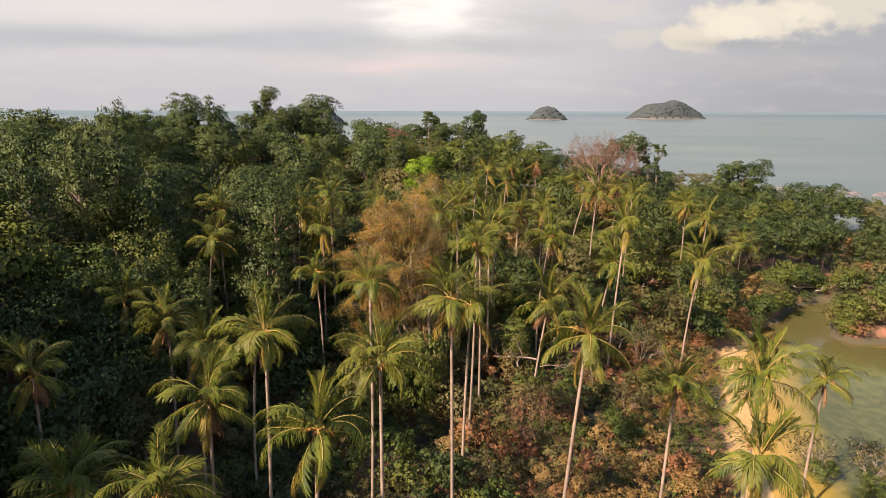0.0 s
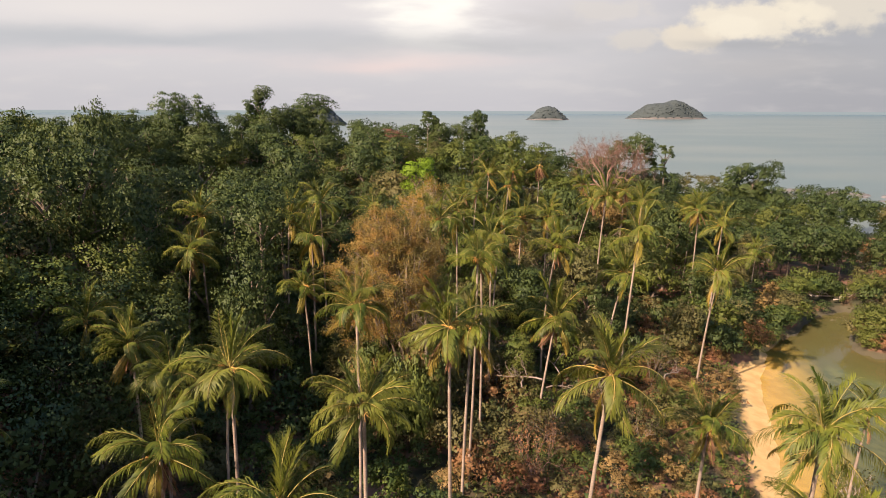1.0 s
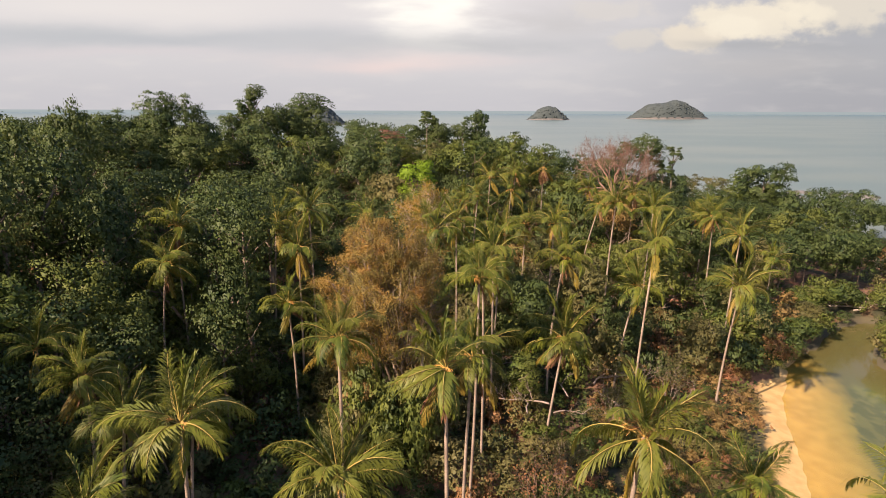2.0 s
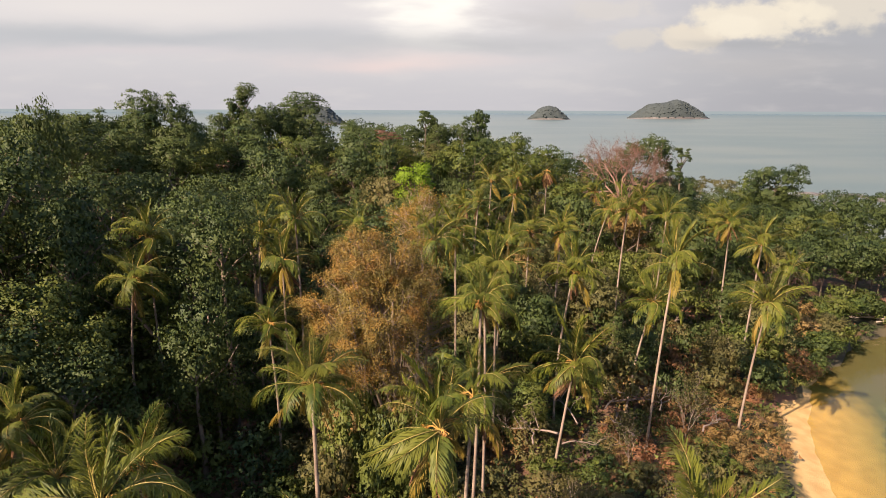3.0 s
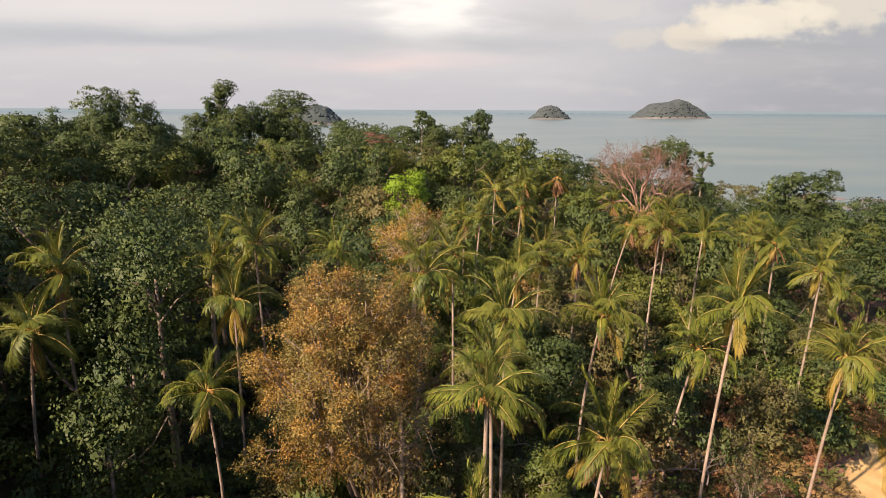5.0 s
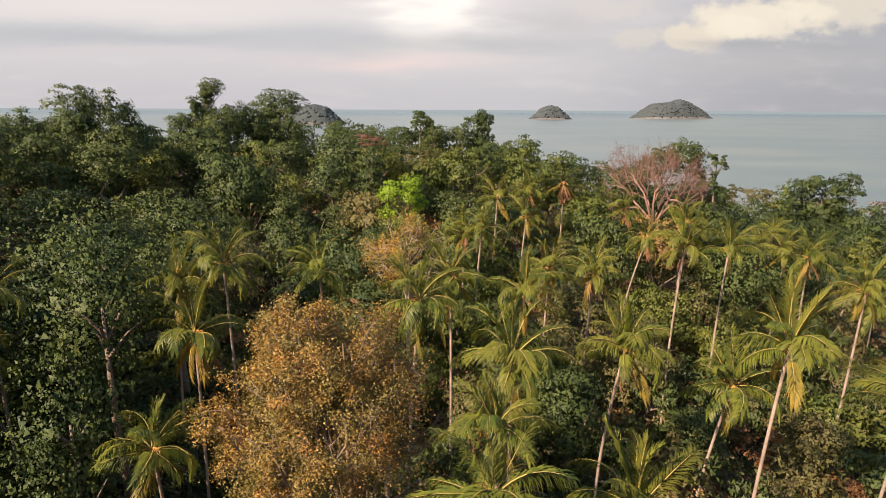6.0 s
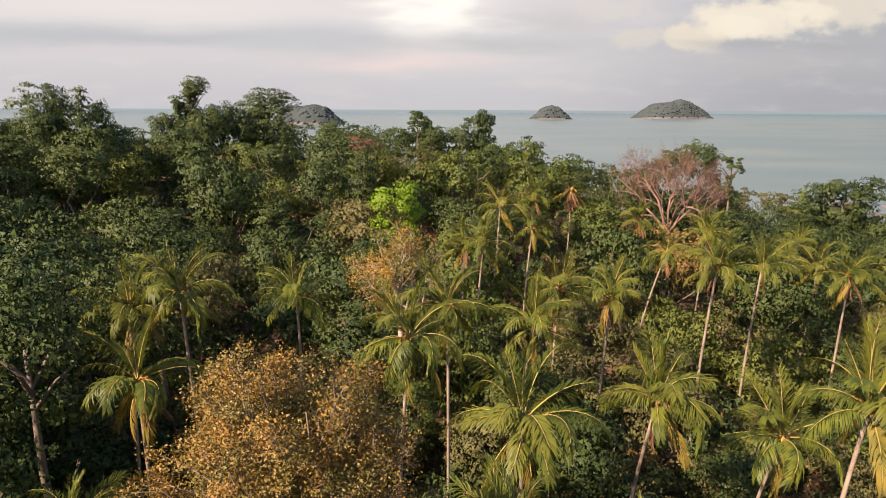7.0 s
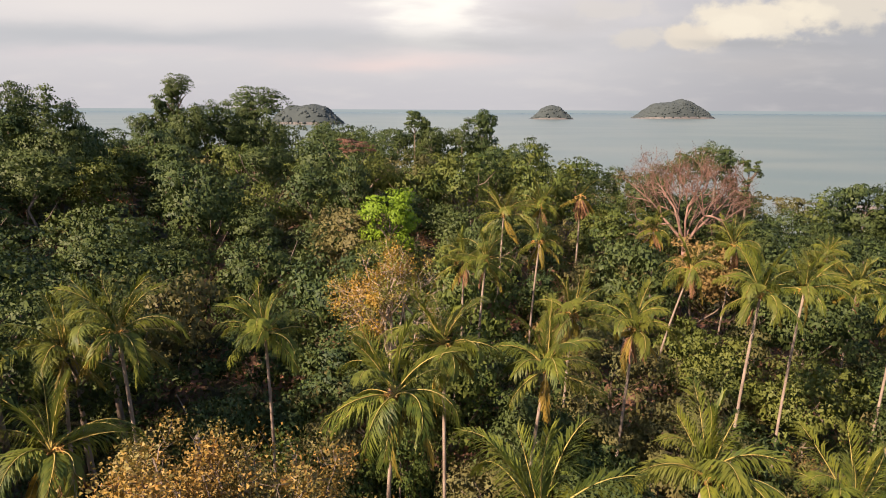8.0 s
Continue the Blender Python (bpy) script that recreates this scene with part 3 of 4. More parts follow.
# ---- coconut palms ----
def frond_mesh(name, seed, rise, droop, length, mat, hang=0.45, pairs=46, curl=0.0):
    """An arching frond that starts at the origin along +x: a tapering midrib and two rows of long limp leaflets."""
    rng = np.random.default_rng(seed)
    steps = 10
    pts, angle, p = [], radians(rise), np.array([0.0, 0.0, 0.0])
    for i in range(steps + 1):
        pts.append(p.copy())
        p = p + np.array([math.cos(angle), 0.03 * curl * i, math.sin(angle)]) * length / steps
        angle -= radians(droop) / steps * (0.35 + 1.3 * i / steps)
    rib, faces = tube([tuple(q) for q in pts], [0.06 * (1 - 0.85 * i / steps) for i in range(steps + 1)], 3)
    verts, tris = [tuple(q) for q in rib], []
    for f in faces:
        tris += [(f[0], f[k], f[k + 1]) for k in range(1, len(f) - 1)]
    ribs = len(tris)
    pts = np.array(pts)
    limp = rng.uniform(0.7, 1.3, 5)
    for side in (-1, 1):
        for k in range(pairs):
            s = 0.13 + 0.87 * (k + rng.uniform(-0.4, 0.4)) / pairs
            s = min(max(s, 0.1), 0.995)
            i = min(int(s * steps), steps - 1)
            at = pts[i] + (pts[i + 1] - pts[i]) * (s * steps - i)
            way = unit((pts[i + 1] - pts[i])[None])[0]
            fall = hang * limp[int(s * 4.99)] * rng.uniform(0.75, 1.25)
            long = length * 0.27 * (0.4 + 0.7 * math.sin(math.pi * min(1, s * 0.85 + 0.12)) ** 0.7) * rng.uniform(0.75, 1.15)
            out = unit((np.array([0, side * 0.75, 0]) + way * (0.75 + 0.6 * s) + np.array([0, 0, 0.12 - 0.55 * fall]) + rng.normal(0, 0.1, 3))[None])[0]
            knee = at + out * long * 0.5
            tip = knee + unit((out * 0.75 + np.array([0, 0, -fall]) + rng.normal(0, 0.1, 3))[None])[0] * long * 0.55
            wide = unit(np.cross(out, np.array([0, 0, 1.0]) + 0.5 * way)[None])[0] * 0.041 * (1.15 - 0.35 * s)
            b = len(verts)
            verts += [tuple(at), tuple(knee + wide), tuple(tip), tuple(knee - wide)]
            tris += [(b, b + 1, b + 3), (b + 3, b + 1, b + 2)]
    first = len(rib)
    blade = quick_mesh(name, verts[first:], [tuple(i - first for i in t) for t in tris[ribs:]], mat)
    return blade, quick_mesh(name.replace("frond", "midrib"), verts[:first], tris[:ribs], RIB)


FRONDS = {
    "spear": [frond_mesh("frond_spear", 1 + k, 88 - 5 * k, 22 + 12 * k, 4.6, FROND, 0.08, 44) for k in range(2)],
    "up": [frond_mesh("frond_up", 11 + k, 78 - 7 * k, 68 + 14 * k, 5.2, FROND, 0.65, 58, k - 1) for k in range(4)],
    "arch": [frond_mesh("frond_arch", 21 + k, 56 - 9 * k, 104 + 9 * k, 5.1, FROND, 0.95, 58, 1 - k) for k in range(4)],
    "low": [frond_mesh("frond_low", 31 + k, 20 - 14 * k, 84 - 8 * k, 4.8, FROND, 1.15, 56, k - 1) for k in range(3)],
    "hang": [frond_mesh("frond_hanging", 41 + k, -28 - 14 * k, 46, 4.3, FROND_YELLOW, 1.2, 46, k - 1) for k in range(3)],
    "dead": [frond_mesh("frond_dead", 51 + k, -62 - 9 * k, 24, 3.3, FROND_DEAD, 1.0, 34, k - 1) for k in range(3)],
}


def stalk_mesh():
    """A branched orange flower stalk that leans out of the crown's heart."""
    rnd = random.Random(8)
    pieces = [tube([(0, 0, 0), (0.35, 0, 0.25), (0.7, 0, 0.2)], [0.05, 0.04, 0.02], 4)]
    for k in range(9):
        s = 0.25 + 0.05 * k
        pieces.append(tube([(s, 0, 0.22), (s + 0.3, rnd.uniform(-0.22, 0.22), 0.2), (s + 0.5, rnd.uniform(-0.4, 0.4), -0.12)], [0.025, 0.02, 0.008], 3))
    return mesh_of("flower_stalk", *join(pieces), STALK)


STALK = leaf_material("flower_stalk_orange", (0.42, 0.20, 0.05), (0.60, 0.32, 0.08), (0.5, 0.3, 0.1), 0.0, 0.6)
STALKS = stalk_mesh()


def nut_bunch_mesh():
    rng = np.random.default_rng(5)
    bm = bmesh.new()
    for k in range(11):
        a = k * 2.4
        m = Matrix.Translation((0.26 * math.cos(a), 0.26 * math.sin(a), -0.35 + 0.035 * k)) @ Matrix.Diagonal((0.13, 0.13, 0.17, 1))
        bmesh.ops.create_icosphere(bm, subdivisions=1, radius=1.0, matrix=m)
    me = bpy.data.meshes.new("fruit_bunch")
    bm.to_mesh(me)
    bm.free()
    me.materials.append(FRUIT)
    return me


NUTS = nut_bunch_mesh()


def palm(rnd, x, y, top, lean=(-1.2, 0.0), size=1.0, state="green", droopy=0.0):
    """A coconut palm whose crown sits at (x, y, top); lean: from the crown to the foot."""
    fx, fy = x + lean[0], y + lean[1]
    fz = ground_at(fx, fy) - 0.15
    tall = top - fz
    label = {"green": "tall coconut palm with arching yellow-green fronds and a slender pale trunk",
             "short": "short coconut palm with upright green fronds among the undergrowth",
             "dead": "withered coconut palm with a skirt of hanging brown fronds"}[state]
    ob = thing("coconut_palm", pose(fx, fy, fz), label, "palm tree", "coconut palms")
    path, radii = [], []
    swing = (rnd.uniform(-0.35, 0.35), rnd.uniform(-0.35, 0.35))
    for i in range(13):
        s = i / 12
        ease = s * s * 0.55 + s * 0.45
        path.append((-lean[0] * ease + swing[0] * math.sin(math.pi * s), -lean[1] * ease + swing[1] * math.sin(math.pi * s), tall * s))
        radii.append((0.15 - 0.04 * s + 0.12 * max(0, 1 - s * 9)) * (0.85 + 0.2 * size))
    v, f = tube(path, radii, 8)
    part("trunk", mesh_of("palm_trunk", v, f, PALM_BARK, True), ob)
    head = Matrix.Translation((-lean[0], -lean[1], tall))
    plan = [("spear", 3, 0.15), ("up", rnd.randint(4, 6), 0.12), ("arch", rnd.randint(5, 7), 0.05), ("low", rnd.randint(3, 5), -0.05), ("hang", rnd.randint(1, 4), -0.15)]
    if state == "dead":
        plan = [("up", 1, 0.1), ("hang", 2, -0.1), ("dead", 18, -0.1)]
    elif state == "short":
        plan = [("spear", 4, 0.1), ("up", 9, 0.1), ("arch", 6, 0.0), ("low", 3, -0.05)]
    elif rnd.random() < 0.6:
        plan = plan + [("dead", rnd.randint(1, 4), -0.25)]
    turn = rnd.uniform(0, 360)
    for kind, count, lift in plan:
        for k in range(count):
            turn += 137.5 + rnd.uniform(-22, 22)
            s = size * rnd.uniform(0.86, 1.12)
            m = head @ Matrix.Translation((0, 0, lift)) @ pose(0, 0, 0, rnd.uniform(-28, 28), rnd.uniform(-14, 14) + droopy, turn) @ Matrix.Diagonal((s, s, s, 1))
            blade, rib = rnd.choice(FRONDS[kind])
            frond = part("frond", blade, ob, m, "dead brown frond" if kind == "dead" else "")
            part("midrib", rib, frond)
    if state != "short":
        part("coconut", NUTS, ob, head @ Matrix.Diagonal((0.8, 0.8, 0.9, 1)), "orange-brown coconuts")
        for k in range(3):
            part("flower_stalk", STALKS, ob, head @ pose(0, 0, 0.05, 0, rnd.uniform(-15, 15), turn + 120 * k), "orange flower stalk")
    return ob


# x, y, height of the crown's heart
FRONT_PALMS = [
    (0.7, 45.5, 26.4), (3.0, 59.0, 21.2), (10.1, 38.5, 26.2), (19.1, 44.4, 19.4), (19.8, 33.8, 25.0), (16.6, 27.6, 23.5), (37.9, 53.9, 15.4),
    (-13.2, 41.2, 25.2), (-6.5, 50.4, 26.2), (-4.2, 37.0, 24.8), (-6.6, 28.2, 24.8), (-27.4, 55.6, 20.8), (-21.6, 50.4, 20.3), (-15.7, 36.3, 22.4),
    (-33.7, 59.7, 21.6), (-17.5, 52.0, 20.2), (-30.0, 40.0, 22.5), (-14.5, 27.0, 22.0), (-21.5, 30.0, 20.0), (2.0, 29.5, 16.0),
]
MIDDLE_PALMS = [
    (38.7, 85.8, 18.9), (-17.3, 77.8, 19.4), (14.6, 77.3, 15.5), (25.7, 81.5, 25.2), (16.3, 87.5, 22.4), (3.7, 63.0, 26.8), (-32.8, 85.6, 26.9),
    (-31.9, 80.0, 23.5), (-18.2, 87.7, 23.6), (-18.4, 95.4, 27.2), (-23.9, 98.0, 24.8), (2.4, 98.0, 25.4), (9.7, 98.8, 23.4), (6.5, 81.2, 24.4),
    (4.6, 71.5, 24.6), (27.5, 91.5, 17.4), (-0.3, 90.4, 25.6),
]
FAR_PALMS = [
    (48.6, 117.0, 22.9), (47.4, 104.4, 22.2), (66.0, 127.0, 12.0), (27.6, 105.0, 27.0), (30.3, 124.5, 23.6), (15.0, 115.0, 21.6), (10.5, 140.0, 27.0),
    (6.8, 120.5, 25.6), (-10.8, 101.0, 25.0), (17.2, 150.0, 26.6), (18.5, 107.0, 23.2), (36.8, 114.0, 24.6), (-10.8, 153.0, 24.8), (32.9, 144.4, 24.2),
    (62.0, 149.4, 19.2), (14.0, 130.0, 25.6), (4.6, 124.8, 24.2), (56.5, 143.0, 18.2), (40.0, 135.0, 24.0), (52.0, 128.0, 20.5),
]
PALMS = FRONT_PALMS + MIDDLE_PALMS + FAR_PALMS
LEANS = {(0.7, 45.5): (0.2, 0.4), (10.1, 38.5): (-1.6, 0.5), (38.7, 85.8): (-1.2, 0.6), (30.3, 124.5): (-3.4, 1.0),
         (27.5, 91.5): (-2.2, 0.5), (25.7, 81.5): (-0.9, 1.0), (14.6, 77.3): (-1.9, -0.5), (-17.3, 77.8): (0.2, 0.6), (19.1, 44.4): (-0.7, -0.5)}
SIZES = {(-13.2, 41.2): 0.78, (6.5, 81.2): 0.95, (-17.3, 77.8): 0.78, (14.6, 77.3): 1.12, (25.7, 81.5): 0.98, (4.6, 71.5): 0.72, (3.7, 63.0): 0.66, (3.0, 59.0): 0.95, (27.5, 91.5): 1.0}
rnd = random.Random(11)
for px, py, pz in PALMS:
    palm(rnd, px, py, pz + 0.6, LEANS.get((px, py), (rnd.uniform(-1.4, 0.2), rnd.uniform(-0.6, 0.9))), SIZES.get((px, py), rnd.uniform(0.66, 0.78) if py < 60 else rnd.uniform(0.86, 1.0) if py < 100 else rnd.uniform(0.76, 0.9)), "green", rnd.uniform(-2, 8))
palm(rnd, 24.1, 153.8, 28.2, (-0.5, 0.3), 0.95, "dead")

# ---- the large golden-brown tree, the red one, and others that stand out ----
def bare_tree(seed, x, y, height, spread, label, bark, leaf, leaf_count, leaf_size, levels=4, wide=0.75, stems=4, lift=0.25, thick=0.28, low=0.2, limb=0.34):
    """A tree of bare forking branches with a few leaves left at the tips."""
    rnd, rng = random.Random(seed), np.random.default_rng(seed)
    ob = thing("tree", pose(x, y, ground_at(x, y) - 0.1), label, "tree", "trees that shed leaves")
    pieces, tips = [], []
    fork = height * low
    pieces.append(tube([(0, 0, 0), (0.1, 0, fork * 0.5), (0, 0.1, fork)], [thick * 1.4, thick * 1.1, thick], 8))
    for k in range(stems):
        a = 2 * math.pi * (k + rnd.uniform(-0.25, 0.25)) / stems
        branches(rnd, (0, 0.1, fork), (math.cos(a) * wide, math.sin(a) * wide, 1.0), height * limb, thick * 0.62, levels, pieces, tips, wide, lift)
    v, f = join(pieces)
    v = np.array([tuple(p) for p in v])
    spot = np.array([tuple(p) for p in tips])
    reach = np.percentile(np.hypot(spot[:, 0], spot[:, 1]), 96)
    fit = np.array([spread / reach, spread / reach, height / spot[:, 2].max()])

    part("trunk", mesh_of("bare_trunk", v * fit, f, bark, True), ob, label="forked trunk with many fine pale twigs")
    at = np.repeat(spot * fit, max(1, leaf_count // len(spot)), 0)
    at = at + rng.normal(0, 0.32, at.shape)
    lv, lt = leaves(rng, at, np.tile([0, 0, 0.5], (len(at), 1)), leaf_size, 0.8, 0.9, True)
    soft = np.repeat(unit(unit(at - np.array([0, 0, height * 0.6])) + rng.normal(0, 0.7, at.shape)), 3, 0)
    part("crown", quick_mesh("sparse_crown", lv, lt, leaf, soft), ob)
    return ob


def shedding_tree(seed, x, y, middle, reach, top, leaf, bark, label, fork_at=2.6, stems=11, limbs=11, twigs=7, girth=1.0, bare=2.2, thick_leaf=48, leaf_long=0.132):
    """A many-stemmed tree: stems fan out from the foot, limbs and twigs fill a lumpy dome; thick with leaves up and out to the west, nearly bare on its east side."""
    rnd, rng = random.Random(seed), np.random.default_rng(seed)
    base = ground_at(x, y) - 0.1
    ob = thing("tree", pose(x, y, base), label, "tree", "trees that shed leaves")
    heart = Vector((middle[0] - x, middle[1] - y, middle[2] - base))
    up = top - middle[2]

    def spot(way, out):
        """A point of the crown, in a direction from its heart, out: 1 on the surface."""
        lump = 0.93 + 0.28 * noise.noise(way * 2.3 + Vector((seed, 0, 0)))
        size = Vector((reach[0], reach[1], up if way.z > 0 else up * 1.05))
        return heart + Vector((way.x * size.x, way.y * size.y, way.z * size.z)) * out * lump

    def bend(p, q, sag, wobble):
        m = p.lerp(q, 0.5) + Vector((rnd.gauss(0, wobble), rnd.gauss(0, wobble), sag))
        return [p.lerp(m, 0.5) + (m - p.lerp(q, 0.5)) * 0.25, m, m.lerp(q, 0.5) + (m - p.lerp(q, 0.5)) * 0.25, q]

    def wander(p, q, wobble):
        pts = [p] + bend(p, q, 0.0, wobble)
        return pts

    tips = []
    fork = Vector((0.1, 0.0, fork_at))
    part("trunk", mesh_of("gold_trunk", *tube([(0, 0, 0), (0.05, 0, fork_at * 0.5), tuple(fork)], [0.55 * girth, 0.45 * girth, 0.4 * girth], 8), bark, True), ob, label="pale forked trunk")
    for k in range(stems):
        a = 2.4 * k
        way = Vector((math.cos(a) * math.sqrt((k + 0.5) / stems), math.sin(a) * math.sqrt((k + 0.5) / stems), rnd.uniform(0.0, 0.75) if k > stems * 0.4 else 0.8)).normalized()
        end = spot(way, 0.62)
        stem = wander(fork, end, 0.5)
        pieces = [tube(stem, [r * girth for r in (0.26, 0.22, 0.17, 0.13, 0.08)], 6)]
        for i in range(limbs):
            s = rnd.uniform(0.35, 1.0)
            n = min(int(s * 4), 3)
            begin = stem[n].lerp(stem[n + 1], s * 4 - n)
            turn = (way + Vector((rnd.gauss(0, 0.5), rnd.gauss(0, 0.5), rnd.gauss(-0.15 if k > 4 else 0.05, 0.55)))).normalized()
            goal = spot(turn, rnd.uniform(0.72, 0.95))
            limb = wander(begin, goal, 0.35)
            pieces.append(tube(limb, [0.10, 0.085, 0.07, 0.055, 0.035], 4))
            for j in range(twigs):
                u = rnd.uniform(0.3, 1.0)
                m = min(int(u * 4), 3)
                p = limb[m].lerp(limb[m + 1], u * 4 - m)
                out = (p - heart).normalized()
                q = p + (out * 0.8 + Vector((rnd.gauss(0, 0.6), rnd.gauss(0, 0.6), rnd.gauss(0.3, 0.5)))).normalized() * rnd.uniform(1.0, 2.0)
                pieces.append(tube([p, p.lerp(q, 0.5) + Vector((rnd.gauss(0, 0.12), rnd.gauss(0, 0.12), 0.08)), q], [0.035, 0.028, 0.016], 3))
                tips.append(q)
                for _ in range(3):
                    r = p.lerp(q, rnd.uniform(0.4, 1.0))
                    e = r + (out * 0.5 + Vector((rnd.gauss(0, 0.7), rnd.gauss(0, 0.7), rnd.gauss(0.2, 0.5)))).normalized() * rnd.uniform(0.5, 1.1)
                    pieces.append(tube([r, e], [0.018, 0.01], 3))
                    tips.append(e)
        part("limb", mesh_of("gold_limb", *join(pieces), bark, True), ob)
    at = np.array([tuple(p) for p in tips])
    rel = at - np.array(heart)
    leafy = 1.15 - 1.0 / (1 + np.exp(-(rel[:, 0] * 0.9 - rel[:, 2] * 0.55 - bare)))
    leafy *= np.array([0.45 + 1.5 * max(0.0, 0.35 + noise.noise(Vector(p) * 0.42)) for p in at])
    many = np.clip((leafy * thick_leaf).astype(int), 0, 75)
    from_tip = np.repeat(at, many, 0)
    from_tip = from_tip + rng.normal(0, 0.3, from_tip.shape)
    lv, lt = leaves(rng, from_tip, np.tile([0, 0, 0.5], (len(from_tip), 1)), leaf_long, 0.8, 0.9, True)
    soft = np.repeat(unit(unit(from_tip - np.array(heart)) * 0.8 + rng.normal(0, 0.6, from_tip.shape)), 3, 0)
    part("crown", quick_mesh("golden_leaves", lv, lt, leaf, soft), ob, label="thin dry leaves")


shedding_tree(4, -4.3, 79.0, (-5.9, 79.0, 19.5), (8.6, 7.6), 30.6, GOLD_LEAF, BARK, "large spreading tree thick with golden-brown dry leaves")
shedding_tree(17, -2.6, 110.5, (-2.5, 110.5, 23.6), (5.2, 4.4), 29.6, HALF_LEAF, WHITE_BARK, "half-bare tree with a pale forked trunk and yellow leaves", 16.6, 6, 6, 5, 0.62, 1.4, 21, 0.17)
bare_tree(9, 42.0, 155.0, 36.6 - ground_at(42, 155), 10.4, "bare tree of reddish twigs with few dry leaves", RED_BARK, LEAF["rust"], 18000, 0.13, 4, 1.1, 7, low=0.42, thick=0.55, lift=0.08, limb=0.22)
bare_tree(21, 10.0, 62.0, 9.0, 3.4, "low leafless shrub of tangled reddish twigs", RED_BARK, LEAF["red"], 1200, 0.22, 3, 1.0, 5, low=0.1, thick=0.12)

rnd = random.Random(6)
for k in range(15):
    a = 2.4 * k
    x, y = -5.5 + 4.6 * math.cos(a) + rnd.uniform(-1, 1), (75.5 if k < 10 else 72.5) + 4.0 * math.sin(a) + rnd.uniform(-1, 1)
    tone = ("olive", "mid", "dark", "tan", "mid", "olive")[k % 6]
    tall, wide = rnd.uniform(9.0, 13.0), rnd.uniform(2.2, 3.2)
    ob = thing("bush", pose(x, y, ground_at(x, y) - 0.1, 0, 0, rnd.uniform(0, 360)), TONE[tone] + " tall scraggy bush under the golden tree", "bush", "undergrowth")
    part("foliage", rnd.choice(BUSH[tone]), ob, Matrix.Translation((0, 0, tall * 0.45)) @ Matrix.Diagonal((wide, wide, tall * 0.55, 1)))

rnd = random.Random(5)
LIME = crown_mesh("crown_lime", 77, "lime", 4200, 0.075, 20, 0.95, core=0.17, low=-0.8)
RUST = crown_mesh("crown_rust", 82, "rust", 1500, 0.10, 9, 0.9, gap=0.16, core=0)
TUFT = crown_mesh("crown_tuft", 79, "dark", 2200, 0.12, 8, 0.9)
DOME = crown_mesh("crown_dome", 84, "dark", 5200, 0.06, 24, 0.95, low=-0.6)
COLUMN = crown_mesh("crown_vine_column", 80, "dark", 4200, 0.075, 18, column=True)


def pole_mesh():
    v, f = tube([(0, 0, 0), (0.004, 0, 0.3), (-0.006, 0.004, 0.6), (0.0, 0.0, 0.97)], [0.016, 0.012, 0.009, 0.004], 6)
    pieces = [(v, f)]
    for k in range(5):
        a = k * 2.4
        pieces.append(tube([(0, 0, 0.8 + 0.02 * k), (0.05 * math.cos(a), 0.05 * math.sin(a), 0.88 + 0.02 * k), (0.09 * math.cos(a), 0.09 * math.sin(a), 0.92 + 0.015 * k)], [0.006, 0.004, 0.002], 4))
    v, f = join(pieces)
    return mesh_of("pole_trunk", v, f, BARK, True)


POLE = pole_mesh()


def emergent(x, y, top, radius, deep, crown, label):
    """A tall tree that stands above the rest, its crown's top at that height above the sea."""
    base = ground_at(x, y) - 0.1
    ob = thing("tree", pose(x, y, base, 0, 0, 40 + x), label, "tree", "trees above the canopy")
    tall = top - base
    part("trunk", POLE, ob, Matrix.Diagonal((tall, tall, tall - 0.75 * deep, 1)))
    high = deep / 1.5 if crown.name.startswith("crown_tall") else deep
    part("crown", crown, ob, Matrix.Translation((0, 0, tall - deep)) @ Matrix.Diagonal((radius, radius, high, 1)))


emergent(-5.2, 136.5, 25.5, 4.6, 7.0, NEAR["mid"][0], "fresh green broadleaf tree among darker forest")
emergent(-5.0, 138.5, 31.4, 4.0, 4.8, LIME, "bright lime-green broadleaf tree among darker forest")
emergent(-53.4, 187.0, 48.4, 2.9, 3.0, DOME, "slender emergent tree with a small dark tuft of leaves")
emergent(-54.6, 187.2, 47.2, 2.8, 5.5, COLUMN, "tree wrapped in dark climbing vines")
emergent(-57.4, 187.6, 44.4, 4.0, 6.0, COLUMN, "tree wrapped in dark climbing vines")
emergent(-60.0, 186.0, 41.0, 3.4, 5.0, NEAR["dark"][0], "tree wrapped in dark climbing vines")
emergent(-42.5, 197.0, 42.5, 4.6, 6.0, NEAR["dark"][3], "tree wrapped in dark climbing vines")
for x, y, top in ((-50.5, 183.0, 42.2), (-45.0, 189.0, 42.8), (-37.5, 192.0, 41.2), (-63.0, 150.0, 40.4), (-56.5, 152.0, 39.4)):
    emergent(x, y, top, 5.0, 7.0, NEAR["dark"][int(-x) % 4], "dark green hilltop tree hung with vines")
emergent(-48.5, 187.0, 43.4, 4.6, 6.0, NEAR["dark"][2], "rounded dark green tree on the hilltop")
emergent(-41.5, 200.0, 46.2, 6.4, 4.8, DOME, "tall emergent tree with a rounded umbrella crown")
emergent(-66.0, 154.0, 45.4, 4.6, 5.8, DOME, "rounded dark green tree on the hilltop")
emergent(-60.0, 155.0, 44.8, 4.4, 5.6, NEAR["dark"][1], "rounded dark green tree on the hilltop")
emergent(-74.0, 152.0, 41.4, 4.6, 5.6, NEAR["dark"][1], "rounded dark green tree on the hilltop")
emergent(-61.0, 111.0, 43.6, 4.2, 10.0, NEAR["dark"][2], "tall dark tree with spreading tiers of leaves")
emergent(-11.7, 154.0, 38.0, 3.1, 1.9, RUST, "thin tree with a reddish brown half-bare crown")
